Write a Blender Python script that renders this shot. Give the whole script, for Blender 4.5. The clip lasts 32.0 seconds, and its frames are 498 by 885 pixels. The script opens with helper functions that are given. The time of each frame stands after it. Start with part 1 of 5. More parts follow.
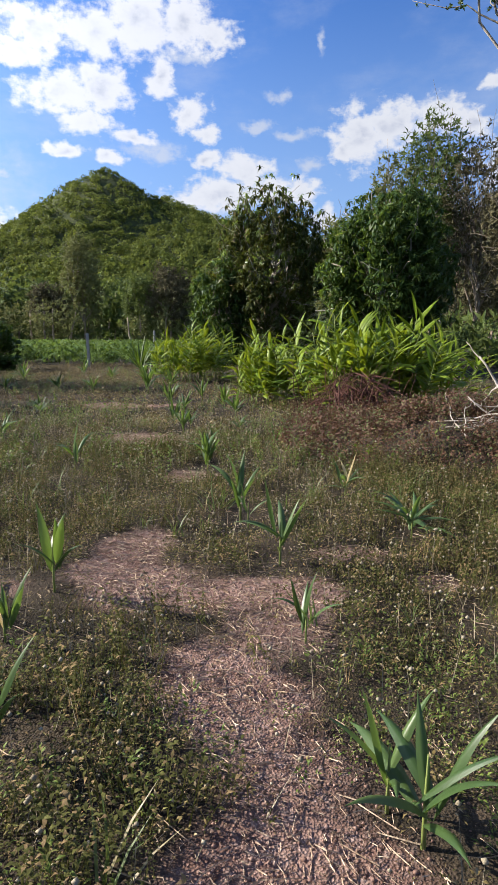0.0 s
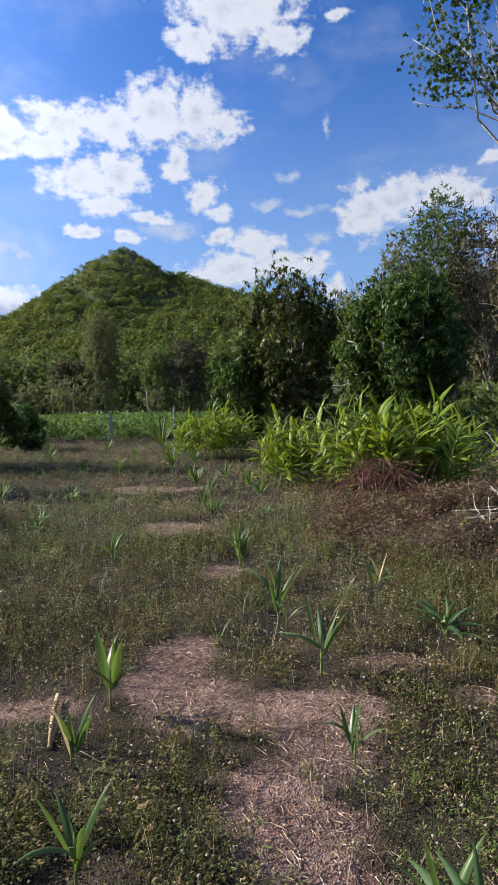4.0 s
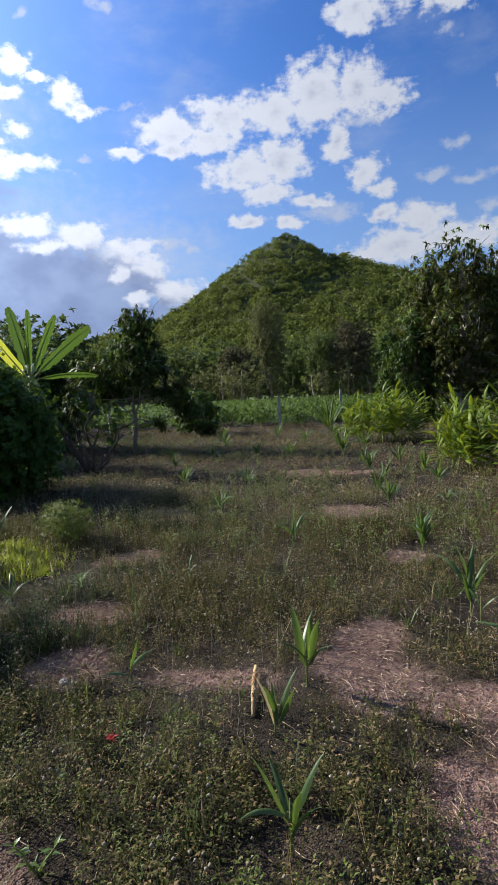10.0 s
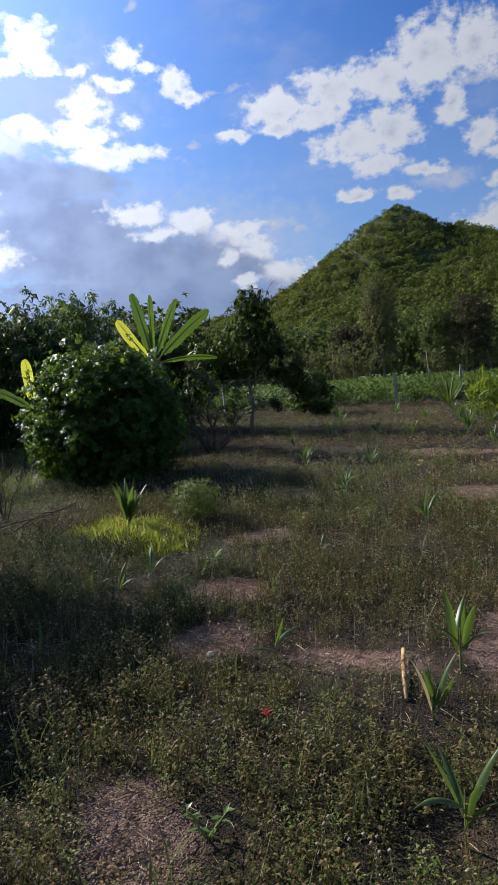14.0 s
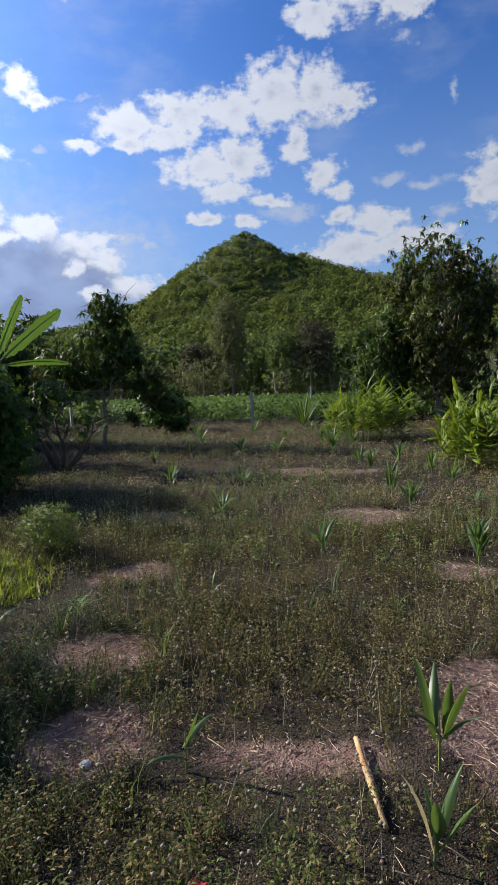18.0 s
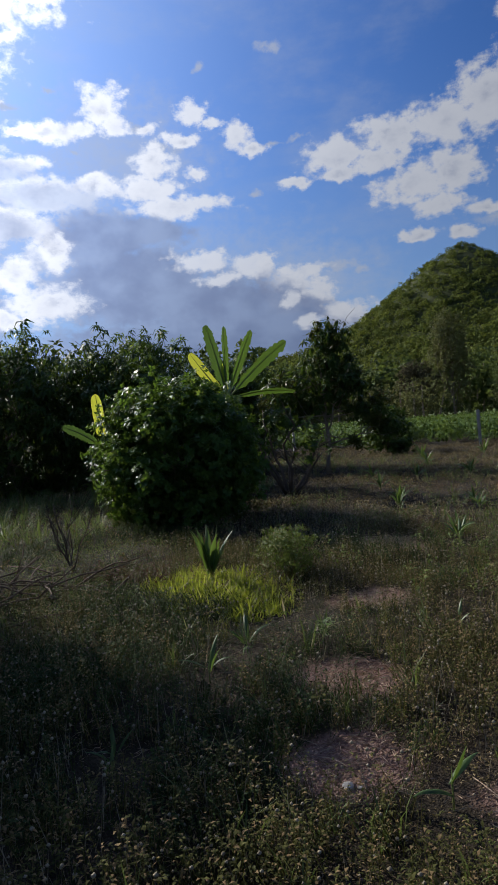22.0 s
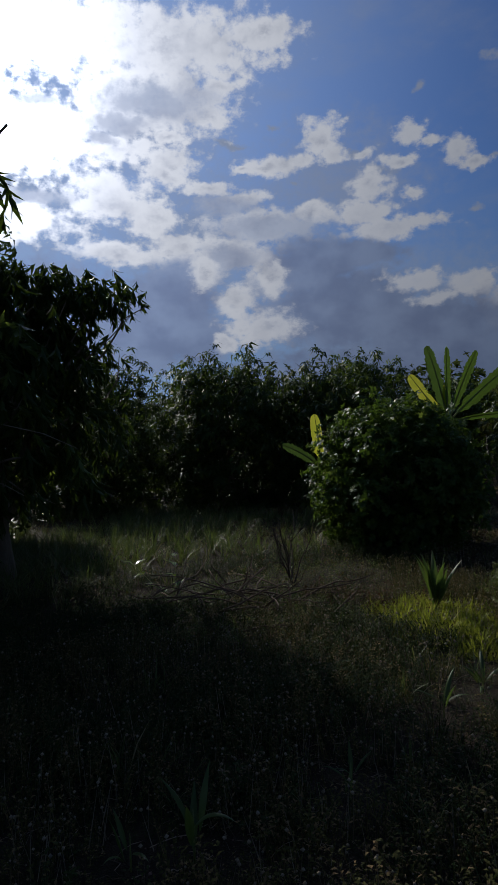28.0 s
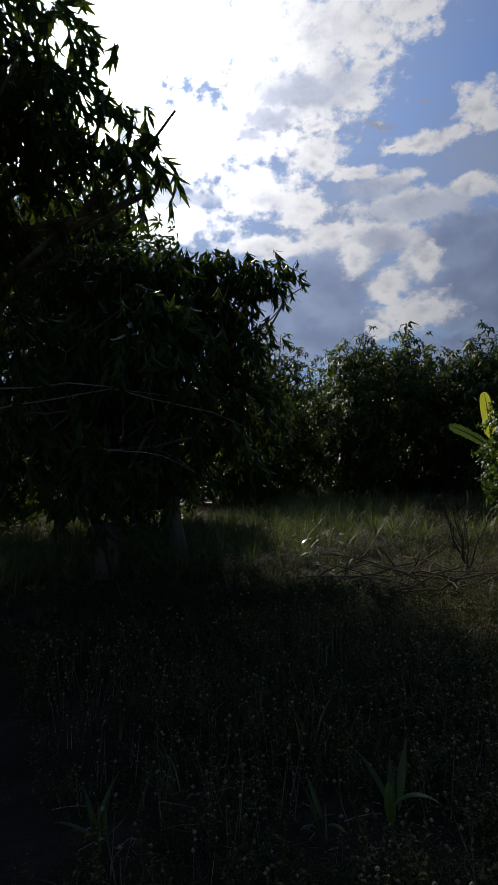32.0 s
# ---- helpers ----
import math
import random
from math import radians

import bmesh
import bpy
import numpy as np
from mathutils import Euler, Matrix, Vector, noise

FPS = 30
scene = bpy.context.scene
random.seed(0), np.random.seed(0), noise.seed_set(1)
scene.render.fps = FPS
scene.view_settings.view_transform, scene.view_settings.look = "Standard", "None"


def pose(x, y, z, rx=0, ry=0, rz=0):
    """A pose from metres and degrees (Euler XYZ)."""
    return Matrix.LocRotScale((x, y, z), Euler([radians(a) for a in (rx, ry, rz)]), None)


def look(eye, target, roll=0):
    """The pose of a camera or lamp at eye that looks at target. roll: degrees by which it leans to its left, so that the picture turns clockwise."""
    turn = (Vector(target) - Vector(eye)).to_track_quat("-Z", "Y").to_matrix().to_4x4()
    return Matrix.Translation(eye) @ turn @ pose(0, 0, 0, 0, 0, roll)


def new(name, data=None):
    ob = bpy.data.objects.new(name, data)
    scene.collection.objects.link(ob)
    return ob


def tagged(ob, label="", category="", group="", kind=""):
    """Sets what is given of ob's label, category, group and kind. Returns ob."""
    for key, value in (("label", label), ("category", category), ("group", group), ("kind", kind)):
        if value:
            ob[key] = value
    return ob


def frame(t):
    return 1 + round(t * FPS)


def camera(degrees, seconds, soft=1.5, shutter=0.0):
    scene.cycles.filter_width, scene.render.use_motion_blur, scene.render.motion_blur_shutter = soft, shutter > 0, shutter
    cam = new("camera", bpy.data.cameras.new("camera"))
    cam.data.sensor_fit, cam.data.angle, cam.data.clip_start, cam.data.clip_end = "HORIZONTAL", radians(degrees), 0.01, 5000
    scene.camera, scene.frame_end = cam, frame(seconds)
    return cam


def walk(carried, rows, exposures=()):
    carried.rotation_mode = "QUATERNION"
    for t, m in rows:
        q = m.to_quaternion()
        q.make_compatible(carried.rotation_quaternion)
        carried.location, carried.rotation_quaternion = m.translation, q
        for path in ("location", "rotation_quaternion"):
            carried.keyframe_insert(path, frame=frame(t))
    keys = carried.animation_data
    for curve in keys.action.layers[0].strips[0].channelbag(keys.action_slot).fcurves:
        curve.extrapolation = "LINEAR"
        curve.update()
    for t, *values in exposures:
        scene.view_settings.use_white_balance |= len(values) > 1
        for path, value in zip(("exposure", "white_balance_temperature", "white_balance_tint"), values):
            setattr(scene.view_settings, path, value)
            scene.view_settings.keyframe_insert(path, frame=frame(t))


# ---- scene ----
cam = camera(43.6, 32.0, soft=0.65)
# seconds, eye, turn about x, y and z
PATH = [
    (0, -0.000, 0.000, 1.191, 80.33, -0.25, -0.00),
    (0.5, -0.030, -0.071, 1.427, 85.40, 3.24, -0.38),
    (1, -0.078, -0.089, 1.483, 85.41, 3.30, 1.08),
    (1.5, -0.094, -0.118, 1.503, 85.60, 2.59, 2.47),
    (2, -0.125, -0.129, 1.506, 87.21, 2.41, 5.06),
    (2.5, -0.123, -0.156, 1.511, 88.01, 2.14, 6.20),
    (3, -0.119, -0.191, 1.508, 88.10, 1.46, 5.96),
    (3.5, -0.127, -0.193, 1.502, 86.48, 2.02, 3.26),
    (4, -0.121, -0.206, 1.505, 86.37, 1.10, 1.39),
    (4.5, -0.128, -0.204, 1.489, 86.63, 1.46, 2.23),
    (6.5, -0.141, -0.200, 1.502, 86.61, 2.53, 2.14),
    (7, -0.166, -0.207, 1.506, 86.67, 2.98, 5.64),
    (7.5, -0.187, -0.201, 1.496, 86.43, 1.90, 6.88),
    (8, -0.199, -0.215, 1.509, 86.96, 2.49, 9.18),
    (8.5, -0.207, -0.218, 1.505, 86.25, 2.19, 10.15),
    (9, -0.219, -0.232, 1.509, 86.14, 2.86, 12.48),
    (9.5, -0.233, -0.209, 1.502, 85.74, 3.59, 14.27),
    (10, -0.261, -0.223, 1.499, 85.37, 2.78, 16.31),
    (10.5, -0.276, -0.225, 1.493, 85.05, 3.29, 18.39),
    (11, -0.285, -0.238, 1.496, 84.94, 3.18, 19.90),
    (11.5, -0.290, -0.249, 1.488, 84.77, 3.35, 21.73),
    (12, -0.313, -0.257, 1.489, 84.61, 3.15, 23.86),
    (12.5, -0.340, -0.254, 1.487, 85.34, 3.27, 25.38),
    (13, -0.360, -0.280, 1.497, 85.70, 4.02, 26.81),
    (13.5, -0.372, -0.285, 1.500, 84.66, 4.16, 26.60),
    (15.5, -0.902, 0.221, 1.398, 83.56, 4.89, 21.67),
    (16, -1.034, 0.360, 1.385, 83.58, 3.62, 14.32),
    (16.5, -1.086, 0.479, 1.382, 83.64, 2.94, 10.26),
    (17, -1.079, 0.511, 1.400, 84.75, 1.51, 9.85),
    (17.5, -1.070, 0.523, 1.393, 85.00, 1.84, 10.71),
    (18, -1.060, 0.513, 1.405, 85.07, 1.88, 12.32),
    (18.5, -1.087, 0.488, 1.408, 86.24, 2.60, 19.30),
    (19, -1.118, 0.495, 1.415, 86.61, 3.33, 23.09),
    (19.5, -1.133, 0.487, 1.412, 87.22, 3.77, 24.50),
    (20, -1.137, 0.477, 1.415, 87.39, 4.18, 26.17),
    (20.5, -1.150, 0.472, 1.414, 87.23, 4.39, 27.25),
    (21, -1.159, 0.468, 1.412, 87.62, 4.54, 28.66),
    (21.5, -1.167, 0.457, 1.416, 87.94, 5.04, 30.30),
    (22, -1.173, 0.423, 1.430, 88.22, 4.52, 31.98),
    (22.5, -1.177, 0.424, 1.430, 87.70, 4.61, 33.59),
    (23, -1.197, 0.426, 1.423, 87.16, 4.57, 36.02),
    (23.5, -1.201, 0.445, 1.419, 86.82, 4.20, 38.43),
    (24, -1.207, 0.424, 1.428, 87.52, 3.05, 40.92),
    (24.5, -1.223, 0.390, 1.444, 88.78, 2.63, 42.79),
    (25, -1.253, 0.363, 1.451, 89.37, 3.12, 44.38),
    (25.5, -1.255, 0.324, 1.458, 90.17, 3.14, 46.04),
    (27.5, -1.307, 0.245, 1.472, 91.36, 2.65, 52.86),
    (28, -1.297, 0.266, 1.447, 91.20, 2.21, 50.73),
    (28.5, -1.287, 0.296, 1.439, 91.05, 1.67, 48.23),
    (29, -1.294, 0.328, 1.418, 91.62, 0.71, 44.68),
    (29.5, -1.258, 0.362, 1.404, 91.27, 1.17, 40.91),
    (30, -1.262, 0.367, 1.408, 91.09, 1.91, 40.53),
    (30.5, -1.268, 0.314, 1.394, 91.35, 2.38, 47.54),
    (31, -1.362, 0.288, 1.367, 91.13, 2.25, 54.89),
    (31.5, -1.445, 0.244, 1.343, 90.33, 2.54, 59.97),
    (32, -1.483, 0.220, 1.331, 90.86, 2.70, 64.67),
]
EXPOSURES = [(0, 1.2, 6200, 10), (2.5, 0.98, 5950, 10), (4, 1.02, 6000, 10), (9, 0.88, 5950, 10), (13, 0.42, 5950, 10), (16, 0.88, 6050, 10), (18, 0.72, 5950, 10), (19, 0.44, 5950, 10), (20, 0.26, 5950, 10), (23, -0.1, 6000, 10), (25.5, -0.87, 5950, 10), (28, -1.12, 5950, 10), (30, -0.87, 5950, 10), (31, -1.02, 6050, 10), (32, -0.77, 6400, 10)]
walk(cam, [(t, pose(*p)) for t, *p in PATH], EXPOSURES)

# ---- world, sun ----
SUN_AZ, SUN_EL = 78.3, 30.9          # degrees to the left of +y, above the horizon
SUN_DIR = Vector((-math.sin(radians(SUN_AZ)) * math.cos(radians(SUN_EL)),
                  math.cos(radians(SUN_AZ)) * math.cos(radians(SUN_EL)), math.sin(radians(SUN_EL))))
SKY_STRENGTH, SUN_STRENGTH = 0.05, 5.0

sun = new("sun", bpy.data.lights.new("sun", "SUN"))
sun.data.energy, sun.data.angle, sun.data.color = SUN_STRENGTH, radians(0.6), (1.0, 0.89, 0.73)
sun.matrix_world = look(SUN_DIR * 50, (0, 0, 0))


class Nodes:
    """Short hand for a node tree."""
    def __init__(self, tree):
        self.t = tree
        tree.nodes.clear()

    def n(self, kind):
        return self.t.nodes.new(kind)

    def put(self, socket, value):
        if isinstance(value, bpy.types.NodeSocket):
            self.t.links.new(value, socket)
        else:
            socket.default_value = value

    def math(self, op, a, b=0.0, clamp=False):
        m = self.n("ShaderNodeMath")
        m.operation, m.use_clamp = op, clamp
        self.put(m.inputs[0], a)
        self.put(m.inputs[1], b)
        return m.outputs[0]

    def vec(self, op, a, b=(0, 0, 0)):
        m = self.n("ShaderNodeVectorMath")
        m.operation = op
        self.put(m.inputs[0], a)
        self.put(m.inputs[1], b)
        return m.outputs["Value" if op in ("DOT_PRODUCT", "LENGTH", "DISTANCE") else "Vector"]

    def noise(self, vector, scale, detail=4.0, rough=0.55, out="Fac"):
        m = self.n("ShaderNodeTexNoise")
        if vector is not None:
            self.put(m.inputs["Vector"], vector)
        m.inputs["Scale"].default_value, m.inputs["Detail"].default_value = scale, detail
        m.inputs["Roughness"].default_value = rough
        return m.outputs[out]

    def ramp(self, fac, stops):
        m = self.n("ShaderNodeValToRGB")
        self.put(m.inputs[0], fac)
        els = m.color_ramp.elements
        while len(els) < len(stops):
            els.new(0.5)
        for e, (p, c) in zip(els, stops):
            e.position, e.color = p, (*c, 1.0)
        return m.outputs[0]

    def mix(self, fac, a, b, blend="MIX"):
        m = self.n("ShaderNodeMix")
        m.data_type, m.blend_type = "RGBA", blend
        self.put(m.inputs["Factor"], fac)
        self.put(m.inputs[6], a if isinstance(a, bpy.types.NodeSocket) else (*a, 1.0))
        self.put(m.inputs[7], b if isinstance(b, bpy.types.NodeSocket) else (*b, 1.0))
        return m.outputs[2]

    def smooth(self, value, lo, hi):
        m = self.n("ShaderNodeMapRange")
        m.interpolation_type = "SMOOTHSTEP"
        self.put(m.inputs[0], value)
        m.inputs[1].default_value, m.inputs[2].default_value = lo, hi
        return m.outputs[0]


world = bpy.data.worlds.new("sky")
scene.world = world
world.use_nodes = True
W = Nodes(world.node_tree)
sky = W.n("ShaderNodeTexSky")
sky.sky_type, sky.sun_disc = "NISHITA", False
sky.sun_elevation, sky.sun_rotation = radians(SUN_EL), radians(-SUN_AZ)
sky.altitude, sky.air_density, sky.dust_density, sky.ozone_density = 200.0, 1.0, 0.25, 3.5
way = W.n("ShaderNodeTexCoord").outputs["Generated"]
sep = W.n("ShaderNodeSeparateXYZ")
W.put(sep.inputs[0], way)
az = W.math("MULTIPLY", W.math("ARCTAN2", W.math("MULTIPLY", sep.outputs[0], -1.0), sep.outputs[1]), 57.2958)
el = W.math("MULTIPLY", W.math("ARCSINE", sep.outputs[2]), 57.2958)
flat = W.n("ShaderNodeCombineXYZ")
W.put(flat.inputs[0], az)
W.put(flat.inputs[1], W.math("MULTIPLY", el, 1.25))
flat = flat.outputs[0]
warp = W.vec("SCALE", W.vec("SUBTRACT", W.noise(flat, 0.35, 4.0, 0.55, "Color"), (0.5, 0.5, 0.5)))
warp.node.inputs["Scale"].default_value = 2.6
spot = W.vec("ADD", flat, warp)


def cloud_bank(clouds):
    """The largest of several soft ovals in the sky: azimuth, elevation and half sizes in degrees."""
    best = None
    for a, e, ra, re in clouds:
        d = W.vec("MULTIPLY", W.vec("SUBTRACT", spot, (a, e * 1.25, 0)), (1 / ra, 0.8 / re, 0))
        v = W.math("SUBTRACT", 1.0, W.vec("LENGTH", d))
        best = v if best is None else W.math("MAXIMUM", best, v)
    return best


cloud_top = [(1.7, 31.6, 5.6, 2.9), (5.8, 29.0, 2.3, 1.3), (-2.1, 29.4, 2.4, 1.0), (-7.1, 30.3, 0.9, 0.5)]
cloud_arm = [(22.7, 22.1, 2.7, 1.3), (17.3, 22.9, 3.1, 1.9), (13.2, 23.1, 3.1, 1.7), (9.1, 24.1, 3.6, 2.6), (5.6, 24.3, 2.4, 2.1), (3.1, 23.3, 2.0, 1.2),
             (26.1, 20.4, 1.4, 0.5), (21.8, 20.9, 2.4, 0.7), (18.6, 21.4, 3.0, 0.8)]
cloud_tail = [(15.5, 18.8, 3.8, 1.5), (12.4, 19.5, 2.5, 1.7), (13.8, 17.0, 2.5, 1.0), (15.7, 14.9, 1.8, 0.5), (7.5, 20.6, 1.2, 1.5), (10.0, 16.2, 2.0, 0.6), (11.7, 14.4, 1.3, 0.5)]
cloud_mid = [(5.1, 18.0, 1.7, 1.5), (3.7, 16.6, 1.3, 0.7), (3.7, 14.7, 1.3, 0.7), (0.5, 13.8, 2.6, 1.5), (2.6, 11.9, 4.6, 1.3), (-1.7, 12.2, 3.0, 1.2), (-4.6, 12.3, 1.8, 1.2),
             (-6.5, 10.1, 1.1, 1.0)]
cloud_right = [(-9.4, 16.2, 2.4, 2.4), (-12.1, 17.1, 2.6, 1.8), (-15.9, 17.5, 2.2, 1.5), (-18.3, 16.7, 1.4, 1.1), (-7.9, 15.0, 1.2, 0.9), (-19.8, 19.3, 1.1, 0.6),
               (-24, 14, 5, 3), (-38, 22, 8, 4), (-60, 30, 9, 5)]
cloud_low = [(27.5, 12.1, 2.8, 1.3), (26.2, 10.9, 2.8, 1.2), (22.5, 9.0, 3.0, 1.5), (29.5, 13.6, 1.1, 0.9)]
cloud_left = [(43.0, 26.8, 1.8, 1.6), (41.9, 25.7, 1.5, 0.7), (47.6, 25.1, 2.8, 0.8), (45.0, 25.3, 2.1, 0.6), (39.3, 25.4, 1.0, 0.4), (38.7, 22.7, 1.7, 1.8), (39.6, 20.6, 3.1, 1.2),
              (37.1, 19.4, 4.4, 1.0), (34.9, 21.9, 1.1, 0.5), (50.2, 24.9, 1.5, 0.4), (34.9, 26.5, 1.3, 0.8), (36.3, 24.6, 2.0, 0.6), (33.4, 25.6, 1.2, 0.5), (31.0, 24.5, 1.3, 1.2), (29.6, 23.5, 1.3, 0.6)]
cloud_high = [(57.1, 33.6, 10, 3.2), (58.5, 30.0, 7.5, 3.2), (53.5, 29.0, 2.2, 1.4), (48.0, 34.4, 3.6, 1.4), (61.9, 26.4, 4.8, 1.3), (57.1, 27.3, 2.6, 0.7), (52.3, 30.9, 2.4, 0.8), (63.5, 29.8, 2.0, 3.0)]
cloud_bank_b = [(57.7, 24.4, 2.2, 1.2), (62.2, 22.1, 3.7, 1.7), (58.9, 21.0, 2.9, 1.8), (56.6, 18.6, 3.1, 1.6), (62.4, 18.2, 4.2, 0.9), (53.4, 23.3, 2.8, 0.7), (50.1, 22.6, 2.2, 0.7),
                (54.3, 16.5, 1.8, 2.1), (51.4, 13.9, 2.1, 1.6), (48.7, 11.6, 4.0, 1.7), (48.2, 16.4, 2.1, 2.5), (44.0, 21.1, 2.4, 0.9), (52.6, 10.4, 1.5, 0.8), (49.0, 20.4, 5.0, 1.4), (52.0, 18.2, 3.6, 1.8)]
cloud_sun = [(66.0, 34.2, 11.4, 3.6), (52.6, 33.6, 4.0, 1.8), (69.1, 26.8, 7.8, 3.2), (63.0, 23.2, 4.2, 1.3), (57.2, 25.4, 3.1, 1.3), (82, 33, 13, 10), (72, 20.5, 7, 2.0),
             (100, 30, 14, 8), (120, 40, 20, 10), (160, 35, 20, 9), (-120, 35, 24, 10)]
cloud_thin = [(-2.9, 19.4, 1.2, 0.5), (-0.6, 17.3, 1.8, 0.5), (-4.1, 16.5, 2.1, 0.6), (-5.4, 14.4, 1.1, 0.6), (5.2, 22.0, 2.6, 0.8), (28.1, 23.8, 1.8, 0.3), (-6.0, 22.7, 0.4, 0.9), (-2.0, 27.2, 1.1, 0.6),
              (8.6, 15.2, 3.2, 0.9), (23.2, 13.2, 3.6, 0.6), (20.6, 12.7, 1.2, 0.4), (27.5, 30.5, 1.0, 0.5), (25.4, 23.9, 1.0, 0.3), (51.6, 26.8, 2.0, 0.5), (45.7, 23.6, 0.6, 0.4), (29.8, 20.0, 0.8, 0.3),
              (47.3, 28.0, 0.7, 0.3), (34.0, 29.4, 0.6, 0.4), (39.8, 25.6, 1.4, 0.8), (38.0, 24.0, 3.0, 1.0)]
storm = [(44.0, 16.7, 3.6, 2.1), (40.3, 17.4, 3.5, 1.0), (41.7, 12.7, 6.2, 2.9), (33.6, 10.1, 6.0, 2.7), (27.7, 9.8, 3.3, 1.7), (56.9, 14.2, 3.4, 2.6), (60.5, 11.3, 4.8, 2.9), (55.6, 10.8, 3.0, 2.0),
         (36, 6.5, 14, 2.6), (68, 12, 7, 4), (85, 12, 9, 5)]
shade = [(58.3, 29.9, 5.4, 1.4), (61.8, 28.3, 2.8, 0.8), (51.7, 22.0, 3.3, 0.9), (48.5, 20.2, 5.4, 1.1), (51.9, 17.7, 2.8, 1.2), (49.8, 15.0, 1.0, 1.0), (68.7, 29.5, 1.6, 0.5), (69.9, 22.5, 4.1, 0.7), (63.3, 27.1, 1.6, 0.5)]
veil = [(54.5, 19, 10, 7), (42, 23, 8, 4.5), (60, 28, 9, 5), (27, 12, 8, 4), (72, 24, 12, 9), (38, 12, 14, 6)]
rims = [(35.4, 14.7, 2.6, 1.1), (30.4, 14.1, 2.4, 1.0), (33.5, 12.9, 2.0, 0.6), (25.9, 13.2, 2.3, 0.8), (24.6, 11.5, 1.8, 0.8), (27.2, 10.9, 0.9, 0.7), (25.9, 8.6, 1.4, 0.6), (23.0, 9.5, 1.4, 1.0),
        (54.3, 16.5, 1.3, 1.7), (51.4, 13.9, 1.7, 1.3), (48.7, 11.6, 3.6, 1.4), (48.2, 16.0, 1.5, 1.8), (52.6, 10.4, 1.4, 0.7)]
lumps = W.noise(flat, 0.30, 3.0, 0.5)
fine = W.noise(flat, 0.75, 9.0, 0.58)
lift = W.noise(W.vec("ADD", flat, (0.7, 0.8, 0.0)), 0.55, 3.0, 0.5)
frayed = W.noise(W.vec("MULTIPLY", flat, (0.7, 1.0, 1.0)), 1.5, 9.0, 0.7)
grain = W.math("ADD", W.math("MULTIPLY", W.math("SUBTRACT", fine, 0.5), 3.0), W.math("ADD", W.math("MULTIPLY", W.math("SUBTRACT", lumps, 0.5), 1.2), W.math("MULTIPLY", W.math("SUBTRACT", frayed, 0.5), 1.3)))
white_d = W.math("ADD", W.math("ADD", W.math("MULTIPLY", W.math("MAXIMUM", cloud_bank(cloud_top + cloud_arm + cloud_tail + cloud_mid + cloud_right + cloud_low + cloud_left + cloud_high + cloud_bank_b + cloud_sun), -2.0), 1.8), W.math("MULTIPLY", grain, 1.15)), 0.04)
storm_d = W.math("ADD", W.math("ADD", cloud_bank(storm), 0.45), W.math("MULTIPLY", grain, 0.35))
shade_d = W.math("ADD", cloud_bank(shade), W.math("MULTIPLY", grain, 0.5))
thin_d = W.math("ADD", W.math("MULTIPLY", cloud_bank(cloud_thin), 1.4), grain)
veil_d = W.math("ADD", cloud_bank(veil), W.math("MULTIPLY", grain, 0.5))
white_m, storm_m, shade_m = W.smooth(white_d, -0.4, 0.85), W.smooth(storm_d, -0.2, 0.6), W.smooth(shade_d, -0.4, 0.6)
rim_m = W.smooth(W.math("ADD", W.math("MULTIPLY", cloud_bank(rims), 1.6), grain), -0.35, 0.8)
wisp_m = W.math("MULTIPLY", W.smooth(W.noise(W.vec("MULTIPLY", flat, (0.6, 1.0, 1.0)), 0.11, 7.0, 0.6), 0.46, 0.75), 0.32)
wisp_m = W.math("MAXIMUM", wisp_m, W.math("MULTIPLY", W.smooth(thin_d, -0.3, 1.3), 0.75))
wisp_m = W.math("MAXIMUM", wisp_m, W.math("MULTIPLY", W.smooth(veil_d, -0.6, 1.1), 0.6))
thick = W.math("MULTIPLY", W.smooth(white_d, 0.7, 2.2), W.smooth(W.math("ADD", W.math("MULTIPLY", lumps, 0.6), W.math("MULTIPLY", lift, 0.4)), 0.36, 0.66))
relief = W.math("ADD", W.math("MULTIPLY", thick, -0.62), W.math("MULTIPLY", W.math("SUBTRACT", fine, 0.5), 0.8))
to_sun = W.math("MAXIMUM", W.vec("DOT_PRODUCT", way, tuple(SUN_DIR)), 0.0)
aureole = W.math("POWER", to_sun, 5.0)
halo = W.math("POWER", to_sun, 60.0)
lit = W.math("ADD", 0.92, relief)
white_c = W.mix(W.smooth(lit, 0.1, 1.0), (4.9, 5.3, 6.6), (8.9, 8.9, 9.3))
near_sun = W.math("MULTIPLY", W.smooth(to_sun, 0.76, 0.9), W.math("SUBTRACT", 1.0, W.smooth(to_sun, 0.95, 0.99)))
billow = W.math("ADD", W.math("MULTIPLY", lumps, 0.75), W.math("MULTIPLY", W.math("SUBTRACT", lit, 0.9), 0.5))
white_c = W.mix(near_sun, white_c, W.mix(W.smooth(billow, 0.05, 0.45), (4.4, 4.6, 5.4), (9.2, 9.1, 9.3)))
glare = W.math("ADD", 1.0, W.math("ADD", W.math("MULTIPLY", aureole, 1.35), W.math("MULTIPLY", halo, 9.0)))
glare_c = W.n("ShaderNodeCombineXYZ")
for k in range(3):
    W.put(glare_c.inputs[k], glare)
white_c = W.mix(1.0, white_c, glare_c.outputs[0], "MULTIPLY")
storm_c = W.mix(W.smooth(lumps, 0.3, 0.7), (2.5, 3.1, 4.9), (3.4, 4.2, 6.2))
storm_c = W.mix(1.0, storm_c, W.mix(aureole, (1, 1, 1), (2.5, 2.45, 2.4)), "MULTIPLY")
